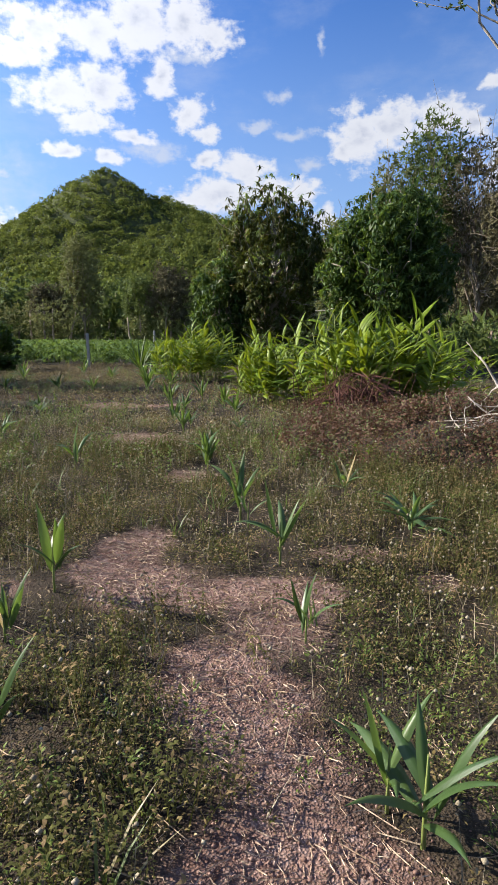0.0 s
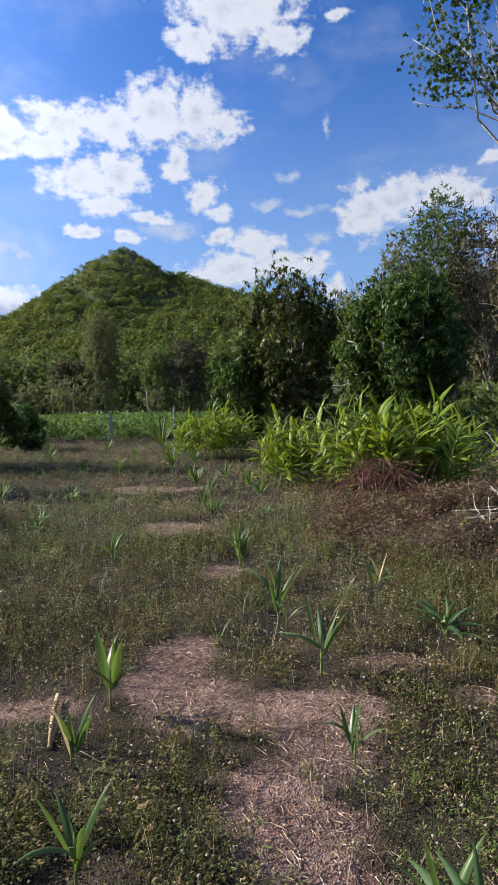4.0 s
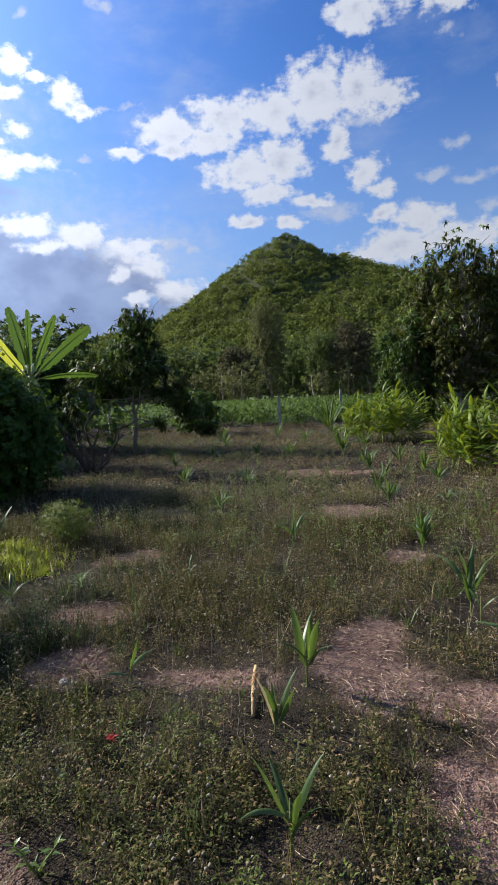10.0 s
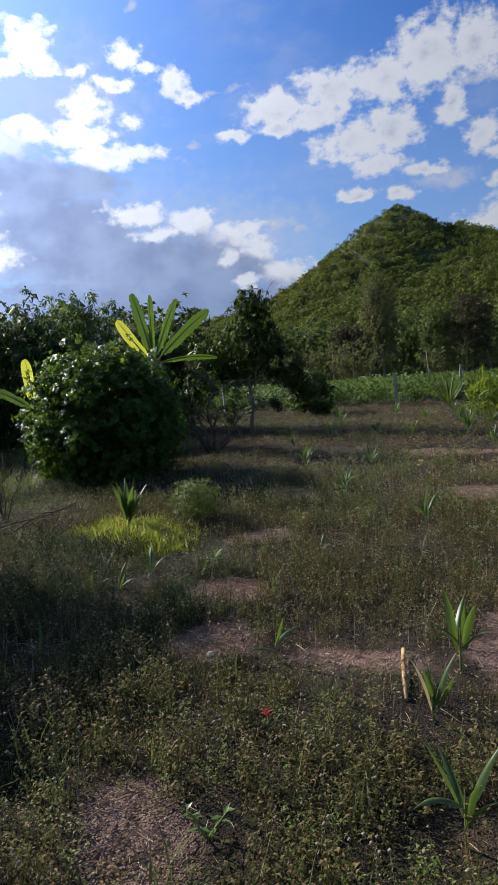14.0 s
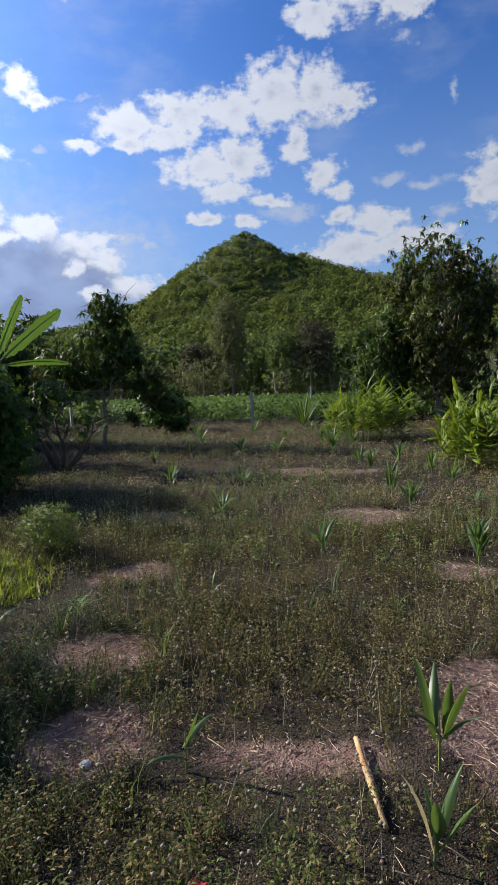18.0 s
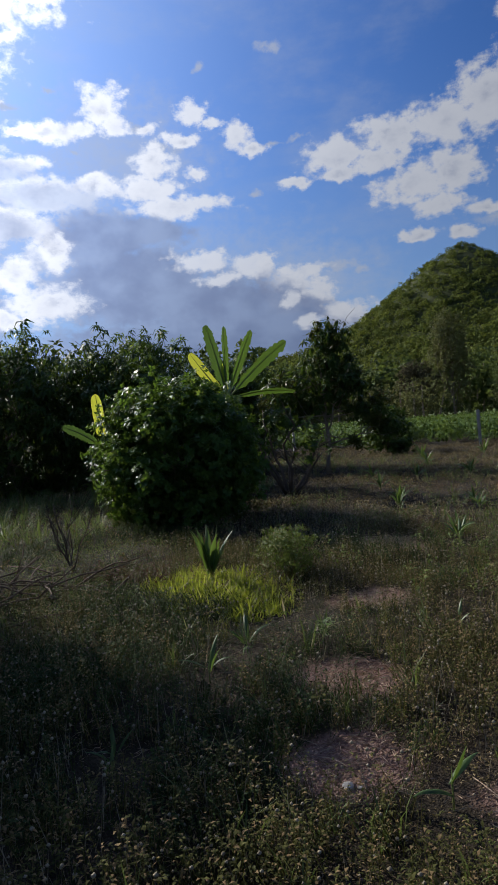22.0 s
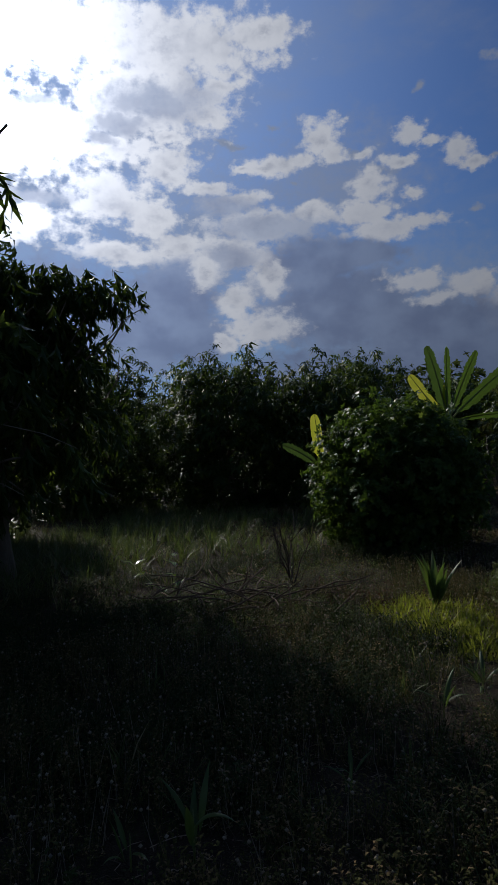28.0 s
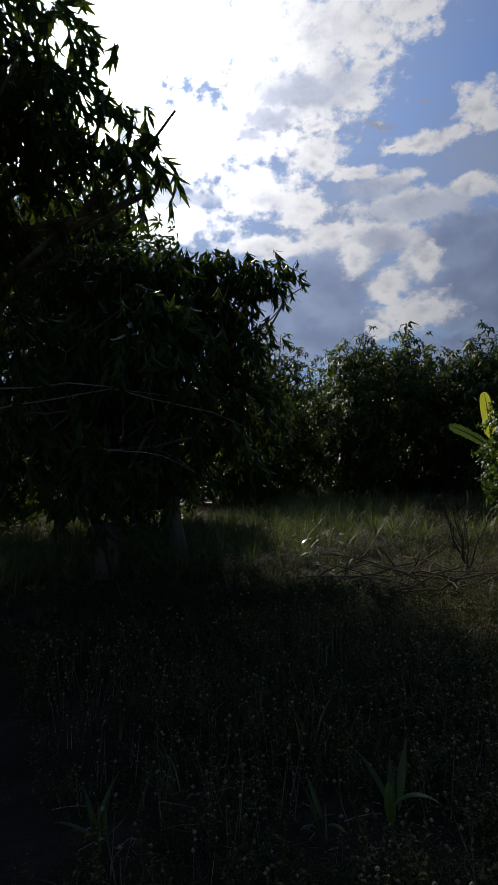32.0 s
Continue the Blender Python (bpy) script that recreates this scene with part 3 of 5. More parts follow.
def turned(vf, lean, spin, at=(0, 0, 0), scale=1.0):
    """A piece tipped from upright by lean towards +x, spun about z, and moved."""
    cl, sl, cs, ss = math.cos(lean), math.sin(lean), math.cos(spin), math.sin(spin)
    r = np.array([(cs, -ss, 0), (ss, cs, 0), (0, 0, 1)]) @ np.array([(cl, 0, sl), (0, 1, 0), (-sl, 0, cl)])
    return vf[0] * scale @ r.T + np.array(at), vf[1]


def whorl(n, length, width, droop, spread, rng):
    """A spray of leaves round a twig's end."""
    return join(*[turned(leaflet(length * rng.uniform(0.7, 1.1), width, droop * rng.uniform(0.6, 1.4)), spread * rng.uniform(0.5, 1.25), 2.4 * k + rng.uniform(-.4, .4),
                         (0, 0, -0.35 * length * k / n)) for k in range(n)])


HANG_SPRAYS = [join(*[turned(leaflet(0.21 * RNG.uniform(.7, 1.15), 0.05, 0.15), 0.55 * RNG.uniform(.1, 1.2), 2.4 * k, (0, 0, -0.02 * k)) for k in range(8)]) for _ in range(5)]
ROW_SPRAYS = [join(*[turned(chip(0.21 * RNG.uniform(.7, 1.1), 0.06, 0.7), 1.5 * RNG.uniform(.5, 1.25), 2.4 * k, (0, 0, -0.01 * k)) for k in range(9)]) for _ in range(4)]
DROOP_SPRAYS = [whorl(9, 0.24, 0.066, 0.3, 2.5, RNG) for _ in range(5)]
MANGO_SPRAYS = [whorl(9, 0.22, 0.055, 0.75, 1.5, RNG) for _ in range(4)]
LIME_SPRAYS = [join(*[turned(chip(0.085 * RNG.uniform(.7, 1.1), 0.042, 0.3), 1.2 * RNG.uniform(.5, 1.25), 2.4 * k, (0, 0, -0.006 * k)) for k in range(8)]) for _ in range(5)]
SMALL_SPRAYS = [whorl(10, 0.10, 0.05, 0.4, 1.4, RNG) for _ in range(4)]
FAR_SPRAYS = [join(*[turned(chip(RNG.uniform(.35, .6), 0.28, 0.4), RNG.uniform(.3, 1.5), 1.1 * k) for k in range(6)]) for _ in range(5)]
AIRY_SPRAYS = [join(*[turned(chip(RNG.uniform(.2, .42), 0.11, 0.4), RNG.uniform(.2, 1.3), 1.1 * k, (0, 0, 0.12 * (k % 3))) for k in range(8)]) for _ in range(5)]


def crown_mesh(name, lobes, sprays, count, mat, rng, size=1.0, hang=0.0, shell=0.45):
    """Leaves in sprays all through a set of ovals (centre, radii), thicker towards their outside."""
    lobes = [(np.array(c, float), np.array(r, float)) for c, r in lobes]
    vol = np.array([np.prod(r) ** 0.67 for c, r in lobes])
    k = rng.choice(len(lobes), count, p=vol / vol.sum())
    d = rng.normal(size=(count, 3))
    d /= np.linalg.norm(d, axis=1, keepdims=True)
    rad = rng.random(count) ** shell
    bump = 1 + 0.22 * np.sin(7 * d[:, 0] + 3 * k) * np.sin(6 * d[:, 2] + 2 * k) + np.clip(0.12 * rng.normal(size=count), -0.2, 0.2)
    c, r = np.array([l[0] for l in lobes])[k], np.array([l[1] for l in lobes])[k]
    p = c + d * r * np.minimum(rad * bump, 1.12)[:, None]
    out = d + np.array([0, 0, 0.45 - hang]) + 0.45 * rng.normal(size=(count, 3))
    if hang >= 1.0:
        out = 0.35 * d + np.array([0, 0, -1.0]) + 0.35 * rng.normal(size=(count, 3))
    if hang < 0:
        out = 0.45 * d + np.array([0, 0, 1.0]) + 0.3 * rng.normal(size=(count, 3))
    keep = p[:, 2] > 0.05
    p, out = p[keep], out[keep]
    v, f = scatter(sprays, p, rot_to(out, rng.random(len(p)) * 6.3), size * rng.uniform(0.7, 1.25, len(p)))
    return mesh_of(name, v, f, mat)


def tree(name, label, at, height, trunk_r, lobes, sprays, count, mat, seed, size=1.0, hang=0.0, bark=None, category="tree", group="",
         trunk_top=0.7, lean=(0, 0), second=None, shell=0.45, stems=1, twigs=0, spread=0.6):
    """A tree: crooked tapering trunk, a limb into each part of the crown, leaves in sprays."""
    rng = np.random.default_rng(seed)
    bark = bark or BARK
    x, y = at
    t = thing(name, label, category, group, on_ground(x, y, -0.03))
    for s in range(stems):
        foot = rng.normal(size=2) * 0.12 * (stems > 1)
        top = np.array([lean[0] + foot[0] * 4, lean[1] + foot[1] * 4, height * trunk_top])
        line = wander((*foot, 0), top, 10, 0.03, rng)
        radii = np.linspace(trunk_r, trunk_r * 0.35, 10)
        radii[0] *= 1.35
        v, f = tube(line, radii, 9)
        part("trunk", mesh_of("trunk", v, f, bark, True), t)
    for i, (c, r) in enumerate(lobes):
        k = 2 + int(rng.integers(0, 6))
        end = np.array(c) + rng.normal(size=3) * np.array(r) * 0.25
        start = line[min(k, 9)] if c[2] > line[min(k, 9)][2] - 0.3 else line[2]
        pieces = [tube(wander(start, end, 7, 0.07, rng), np.linspace(trunk_r * 0.45, trunk_r * 0.12, 7), 6)]
        for _ in range(3 + twigs):
            e2 = np.array(c) + np.clip(rng.normal(size=3), -1.5, 1.5) * np.array(r) * spread
            pieces.append(tube(wander((start + end) / 2, e2, 6, 0.08, rng), np.linspace(trunk_r * 0.22, trunk_r * 0.05, 6), 5))
        part("limb", mesh_of("limb", *join(*pieces), bark, True), t)
    part("crown", crown_mesh("crown", lobes, sprays, count, mat, rng, size, hang, shell), t, kind="stuff")
    if second:
        mat2, share = second
        tips = [(np.array(c) + np.array((0, 0, r[2] * 0.2)), np.array(r) * 0.8) for c, r in lobes]
        part("young_leaves", crown_mesh("young_leaves", tips, sprays, int(count * share), mat2, rng, size * 0.9, hang, 0.3), t, kind="stuff")
    return t


def lobes_round(radius, low, high, n, rng, squash=0.5, flat=1.0):
    """Ovals that fill a rounded crown."""
    out = []
    for i in range(n):
        a, h = i * 2.4 + rng.uniform(-.4, .4), (i + 0.5) / n
        w = radius * math.sin(math.pi * min(max(0.12 + 0.8 * h, 0), 1)) ** 0.7 * 0.62
        out.append(((w * math.cos(a), flat * w * math.sin(a), low + (high - low) * h * 0.88), (radius * squash, radius * squash * flat, (high - low) * 0.26)))
    return out


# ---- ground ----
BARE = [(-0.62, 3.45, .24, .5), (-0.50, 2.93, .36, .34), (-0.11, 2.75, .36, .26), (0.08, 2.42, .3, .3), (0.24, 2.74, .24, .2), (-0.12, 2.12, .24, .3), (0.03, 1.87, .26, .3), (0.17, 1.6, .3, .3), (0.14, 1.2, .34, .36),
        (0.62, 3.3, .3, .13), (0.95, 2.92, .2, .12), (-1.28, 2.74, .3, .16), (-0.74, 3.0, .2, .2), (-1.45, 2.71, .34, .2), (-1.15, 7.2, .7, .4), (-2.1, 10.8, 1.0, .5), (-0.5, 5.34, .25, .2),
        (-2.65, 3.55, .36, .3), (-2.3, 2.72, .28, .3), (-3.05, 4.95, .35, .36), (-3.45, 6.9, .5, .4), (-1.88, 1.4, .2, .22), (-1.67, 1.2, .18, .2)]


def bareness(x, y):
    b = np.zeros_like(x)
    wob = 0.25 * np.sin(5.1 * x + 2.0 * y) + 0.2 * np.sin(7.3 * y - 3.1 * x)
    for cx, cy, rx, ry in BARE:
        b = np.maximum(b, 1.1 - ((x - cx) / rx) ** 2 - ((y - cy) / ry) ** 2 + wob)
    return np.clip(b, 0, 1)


def reach(near, far, step, n):
    return np.concatenate([np.arange(*near, step), near[1] + (far - near[1]) * np.linspace(0, 1, n) ** 3])


gx = np.concatenate([-reach((9, 16), 2500, 0.5, 26)[::-1], np.arange(-8.9, 5, 0.1), reach((5, 14), 2500, 0.5, 26)])
gy = np.concatenate([-reach((3, 10), 900, 0.5, 16)[::-1], np.arange(-2.9, 14, 0.1), reach((14, 40), 3000, 0.5, 26)])
mx, my = np.meshgrid(gx, gy, indexing="ij")
gv = np.stack([mx, my, ground_height(mx, my)], -1).reshape(-1, 3)
i, j = np.meshgrid(np.arange(len(gx) - 1), np.arange(len(gy) - 1), indexing="ij")
q = i * len(gy) + j
gf = np.stack([q, q + len(gy), q + len(gy) + 1, q + 1], -1).reshape(-1, 4)
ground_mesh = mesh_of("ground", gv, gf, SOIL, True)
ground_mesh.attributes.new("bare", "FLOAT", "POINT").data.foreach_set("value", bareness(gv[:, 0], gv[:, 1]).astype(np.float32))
tagged(new("ground", ground_mesh), "reddish sandy soil with trodden straw and weeds", "ground", "", "structure")


# ---- hills ----
def ridge_height(x, y, hills):
    h = np.zeros_like(x) - 3.0
    for cx, cy, top, slope, rx in hills:
        r = np.hypot((x - cx) / rx, y - cy)
        h = np.maximum(h, top + 3 - np.hypot(slope * r, 3.0))
    return h + 1.0 * np.sin(x / 13.0) * np.sin(y / 17.0 + x / 29.0) + 0.5 * np.sin(x / 5.3 + y / 7.1)


CLUMP_LEAVES = [join(*[turned(chip(RNG.uniform(0.34, 0.5), 0.34, 0.35), RNG.uniform(0.5, 1.5), 2.1 * k, (RNG.normal() * .12, RNG.normal() * .12, RNG.normal() * .1)) for k in range(3)]) for _ in range(5)]


def hill(name, label, box, hills, count, seed, size, mat, step, seen, each=20):
    """A wooded hill: the slope, and rounded tree crowns of many leaf clumps on the side that is seen."""
    rng = np.random.default_rng(seed)
    x0, x1, y0, y1 = box
    xs, ys = np.arange(x0, x1, step), np.arange(y0, y1, step)
    X, Y = np.meshgrid(xs, ys, indexing="ij")
    v = np.stack([X, Y, ridge_height(X, Y, hills)], -1).reshape(-1, 3)
    i, j = np.meshgrid(np.arange(len(xs) - 1), np.arange(len(ys) - 1), indexing="ij")
    q = i * len(ys) + j
    f = np.stack([q, q + len(ys), q + len(ys) + 1, q + 1], -1).reshape(-1, 4)
    t = tagged(new(name, mesh_of(name, v, f, HILL_SOIL, True)), label, "hill", "", "structure")
    p = np.stack([rng.uniform(x0, x1, count), rng.uniform(y0, y1, count)], 1)
    z = ridge_height(p[:, 0], p[:, 1], hills)
    bearing = np.degrees(np.arctan2(-p[:, 0], p[:, 1]))
    keep = (z > 0.5) & (bearing > seen[0]) & (bearing < seen[1])
    p, z = p[keep], z[keep]
    big = size * rng.choice([0.5, 0.8, 1.15, 1.7], len(p), p=[0.25, 0.35, 0.28, 0.12]) * (1.15 - 0.6 * np.clip(z / 90, 0, 1))
    d = rng.normal(size=(len(p), each, 3))
    d /= np.linalg.norm(d, axis=2, keepdims=True)
    d[..., 2] = np.abs(d[..., 2]) * 1.1
    swell = rng.uniform(0.75, 1.15, (len(p), each, 1))
    c = np.concatenate([p, (z + 0.35 * big)[:, None]], 1)[:, None] + d * swell * big[:, None, None] * np.array([1.0, 1.0, 1.05])
    out = d + 0.35 * rng.normal(size=d.shape)
    n = len(p) * each
    vv, ff = scatter(CLUMP_LEAVES, c.reshape(-1, 3), rot_to(out.reshape(-1, 3), rng.random(n) * 6.3), np.repeat(big ** 0.7 * size ** 0.3, each) * rng.uniform(0.55, 1.1, n))
    part("forest", mesh_of("forest", vv, ff, mat), t, "dense scrub forest on the slope", kind="stuff")
    return t


hill("hill", "steep conical hill covered in green scrub forest", (-330, 110, 170, 412),
     [(-86, 388, 96.5, 0.72, 1.0), (-58, 396, 82, 0.5, 1.2), (-12, 414, 68, 0.34, 2.0), (30, 425, 64, 0.30, 2.4), (-165, 402, 50, 0.36, 1.5), (-290, 420, 40, 0.3, 2.0), (-60, 345, 34, 0.45, 2.0), (-110, 350, 40, 0.5, 1.4)],
     13500, 11, 2.4, HILL_LEAF, 6.0, (-4, 42))
hill("hillside", "brushy wooded slope behind the orchard trees", (18, 140, 44, 150),
     [(75, 112, 30, 0.42, 1.2), (48, 96, 17, 0.34, 1.2)], 1500, 12, 1.9, WOOD_DRY, 3.0, (-60, 0), 10)

# ---- woods at the foot of the hill ----
wood_rng = np.random.default_rng(21)


def far_wood(name, label, spots, mat, sprays, dens, size):
    """A far belt of trees that nobody could count, with trunks and leaves."""
    lv, lf = [], []
    trunks, leaves = [], []
    for x, y, h, r in spots:
        trunks.append(tube(wander((x, y, -0.2), (x + wood_rng.normal() * 0.4, y, h * 0.8), 5, 0.04, wood_rng), np.linspace(0.16, 0.04, 5), 5))
        n = int(dens * r * r * h / 10)
        d = wood_rng.normal(size=(n, 3))
        d /= np.linalg.norm(d, axis=1, keepdims=True)
        p = np.array([x, y, h * 0.52]) + d * np.array([r, r, h * 0.48]) * np.minimum(wood_rng.random(n) ** 0.4 * (1 + 0.25 * wood_rng.normal(size=n)), 1.15)[:, None]
        p[:, 2] = np.maximum(p[:, 2], 0.2)
        leaves.append(scatter(sprays, p, rot_to(d + 0.5 * wood_rng.normal(size=d.shape) + (0, 0, 0.3), wood_rng.random(n) * 6.3), size * wood_rng.uniform(0.6, 1.3, n)))
    t = tagged(new(name, mesh_of(name, *join(*trunks), BARK)), label, "trees", "", "stuff")
    part("leaves", mesh_of("leaves", *join(*leaves), mat), t, kind="stuff")
    return t


def polar(a, d):
    return (-d * math.sin(radians(a)), d * math.cos(radians(a)))


def belt(a0, a1, d0, d1, n, h0, h1, r0, r1):
    out = []
    for _ in range(n):
        x, y = polar(wood_rng.uniform(a0, a1), wood_rng.uniform(d0, d1))
        out.append((x, y, wood_rng.uniform(h0, h1), wood_rng.uniform(r0, r1)))
    return out


far_wood("woodland", "dark green trees along the foot of the hill", belt(-4, 34, 78, 120, 80, 5.5, 9.5, 2.2, 4.0), WOOD_LEAF, FAR_SPRAYS, 26, 1.15)
far_wood("scrub", "pale and brownish scrub at the field's far edge", belt(-2, 30, 62, 76, 34, 3.0, 5.5, 1.4, 2.6), WOOD_PALE, AIRY_SPRAYS, 45, 1.0)
far_wood("distant_trees", "distant line of dark trees behind the orchard", belt(28, 100, 60, 95, 70, 6.5, 11, 2.4, 4.2), WOOD_LEAF, FAR_SPRAYS, 17, 1.35)
far_wood("back_trees", "trees on the slope behind the orchard", belt(-40, -7, 50, 75, 46, 6, 10, 2.2, 3.6), WOOD_DRY, AIRY_SPRAYS, 22, 1.15)
far_wood("behind_trees", "trees round the back of the plot", belt(110, 320, 30, 60, 60, 5, 9, 2.2, 3.6), WOOD_LEAF, FAR_SPRAYS, 10, 1.5)
far_wood("undergrowth", "rank shrubs under the trees on the slope's foot", belt(-50, 1, 25, 44, 60, 0.9, 2.4, 0.8, 1.8), WOOD_LEAF, AIRY_SPRAYS, 75, 1.4)
far_wood("undergrowth", "rank shrubs between the orchard rows", belt(33, 118, 20, 44, 90, 1.2, 3.2, 1.0, 2.2), WOOD_LEAF, AIRY_SPRAYS, 70, 1.4)

# ---- orchard trees ----
def near_tree(name, label, at, height, trunk_r, radius, low, n, sprays, count, mat, seed, **more):
    rng = np.random.default_rng(seed + 500)
    flat = more.pop("flat", 1.0)
    squash = more.pop("squash", 0.5)
    return tree(name, label, at, height, trunk_r, lobes_round(radius, low, height, n, rng, squash, flat), sprays, count, mat, seed, **more)


near_tree("mango_tree", "large dark green mango tree with a dense rounded crown", (4.5, 20.5), 5.6, 0.13, 2.5, 1.6, 24, DROOP_SPRAYS, 3300, MANGO, 31,
          hang=-1, bark=BARK_PALE, second=(MANGO_YOUNG, 0.05), stems=3, squash=0.36)
upright = near_tree("fruit_tree", "upright fruit tree with a straight trunk and open crown", (0.9, 24.5), 6.6, 0.12, 2.7, 1.7, 26, DROOP_SPRAYS, 2200, FRUIT_LEAF, 32,
                    hang=-1, second=(MANGO_YOUNG, 0.12), trunk_top=0.95, squash=0.33, bark=BARK_PALE)
near_tree("mango_tree", "low dark mango tree close beside the fruit tree", (-1.1, 24.0), 4.1, 0.09, 1.25, 0.7, 12, DROOP_SPRAYS, 900, MANGO, 38, hang=-1, squash=0.42)
rng = np.random.default_rng(36)
for a, z, l in ((150, 0.9, 1.9), (200, 1.3, 2.2), (20, 1.0, 2.1), (-30, 1.5, 1.8), (175, 1.7, 2.0), (60, 0.8, 1.2), (-10, 1.2, 2.4), (220, 1.0, 1.4)):
    e = np.array([l * math.cos(radians(a)), l * math.sin(radians(a)), z + rng.uniform(0.1, 0.6)])
    line = wander((0, 0, z), e, 8, 0.06, rng, 0.12)
    part("branch", mesh_of("branch", *join(tube(line, np.linspace(0.032, 0.008, 8), 6), tube(wander(line[4], e + (rng.normal() * .4, rng.normal() * .4, 0.35), 6, 0.06, rng), np.linspace(0.014, 0.004, 6), 5)), BARK_PALE, True), upright, "bare low branch")
across = lambda r, d, z: (0.906 * r - 0.42 * d, 0.42 * r + 0.906 * d, z)
slim = tree("fruit_tree", "small fruit tree with drooping leaves beside the crop field", (-7.75, 14.5), 3.75, 0.055,
            [(across(0.25, 0, 3.3), (0.62, 0.62, 0.6)), (across(0.15, 0.2, 2.75), (0.85, 0.85, 0.5)), (across(0.5, -0.3, 2.3), (0.7, 0.7, 0.45)), (across(-0.95, 0, 2.25), (0.65, 0.65, 0.5)),
             (across(-0.6, 0.3, 1.75), (0.5, 0.5, 0.32)), (across(1.0, 0, 1.6), (0.6, 0.6, 0.36)), (across(1.5, 0.2, 1.15), (0.45, 0.45, 0.3)), (across(0, 0.4, 2.0), (0.7, 0.7, 0.4))],
            DROOP_SPRAYS, 680, MANGO, 33, hang=-1, second=(FRUIT_LEAF, 0.25), trunk_top=0.95, size=0.82, spread=0.8)
rng = np.random.default_rng(37)
for a, z, l in ((170, 1.2, 1.4), (0, 1.0, 1.2), (-20, 0.75, 1.0), (195, 1.5, 1.6), (90, 1.3, 1.0), (15, 1.45, 1.3)):
    e = np.array([l * math.cos(radians(a)), l * math.sin(radians(a)), z + rng.uniform(0.05, 0.5)])
    low = part("branch", mesh_of("branch", *tube(wander((0, 0, z), e, 8, 0.06, rng, 0.1), np.linspace(0.018, 0.004, 8), 6), BARK, True), slim, "thin low branch")
    part("leaves", crown_mesh("leaves", [(e, (0.35, 0.35, 0.22))], MANGO_SPRAYS, 14, FRUIT_LEAF, rng, 0.7, 0.9), low, kind="stuff")
near_tree("bush", "small dense dark green fruit bush", (-8.3, 20.5), 1.75, 0.05, 1.0, 0.25, 7, SMALL_SPRAYS, 700, MANGO, 34, second=(LIME, 0.3), size=1.1, category="bush")
near_tree("lime_tree", "broad bushy lime tree with glossy leaves to the ground", (-7.15, 7.9), 2.15, 0.06, 1.5, 0.12, 30, LIME_SPRAYS, 6000, LIME, 35,
          stems=3, squash=0.33, second=(MANGO_YOUNG, 0.08), shell=0.4)
for spot, h, r, s in (((-14.6, 10.4), 4.1, 2.1, 41), ((-12.2, 12.0), 3.7, 1.9, 42), ((-17.0, 7.8), 4.3, 2.2, 43), ((-19.5, 13.0), 4.6, 2.4, 44), ((-11.2, 15.5), 3.3, 1.6, 45), ((-14.2, 15.6), 4.4, 2.2, 46)):
    near_tree("mango_tree", "low spreading mango tree in a dark orchard row", spot, h, 0.09, r, 0.15, 18, ROW_SPRAYS, 1500, MANGO, s, hang=-1, squash=0.4,
              second=(MANGO_YOUNG, 0.1), stems=2, group="mango trees in the orchard row", shell=0.35)
tree("mango_tree", "dark leaning mango tree with feathery branch ends", (-9.2, 2.8), 4.1, 0.1,
     [((0.82, 1.01, 3.42), (0.53, 0.53, 0.3)), ((0.43, 0.39, 3.55), (0.65, 0.65, 0.36)), ((0.11, -0.34, 3.55), (0.69, 0.69, 0.4)), ((-0.17, -1.1, 3.65), (0.76, 0.76, 0.43)), ((0.39, 0.43, 3.0), (0.62, 0.62, 0.52)),
      ((0.56, 0.77, 2.7), (0.52, 0.52, 0.52)), ((0.11, -0.2, 2.95), (0.77, 0.77, 0.62)), ((0.52, 0.69, 1.9), (0.69, 0.69, 0.62)), ((0.0, -0.77, 2.1), (0.86, 0.86, 0.76))],
     HANG_SPRAYS, 2500, MANGO, 51, hang=1.0, trunk_top=0.7, size=0.72)
young = near_tree("mango_tree", "young mango tree with long drooping leaves", (-8.6, 1.8), 3.3, 0.06, 1.9, 0.9, 12, HANG_SPRAYS, 900, MANGO, 52, hang=1.2, second=(MANGO_YOUNG, 0.15), stems=2)
for a, b in (((1.1, -1.2, 2.05), (1.7, 0.95, 1.62)), ((1.0, -1.3, 1.85), (1.4, 0.3, 1.95)), ((1.2, -0.6, 1.5), (1.5, 0.5, 1.2))):
    part("twig", mesh_of("twig", *tube(wander(a, b, 8, 0.03, RNG, -0.06), np.linspace(0.008, 0.003, 8), 6), BARK_PALE, True), young, "thin bare twig")
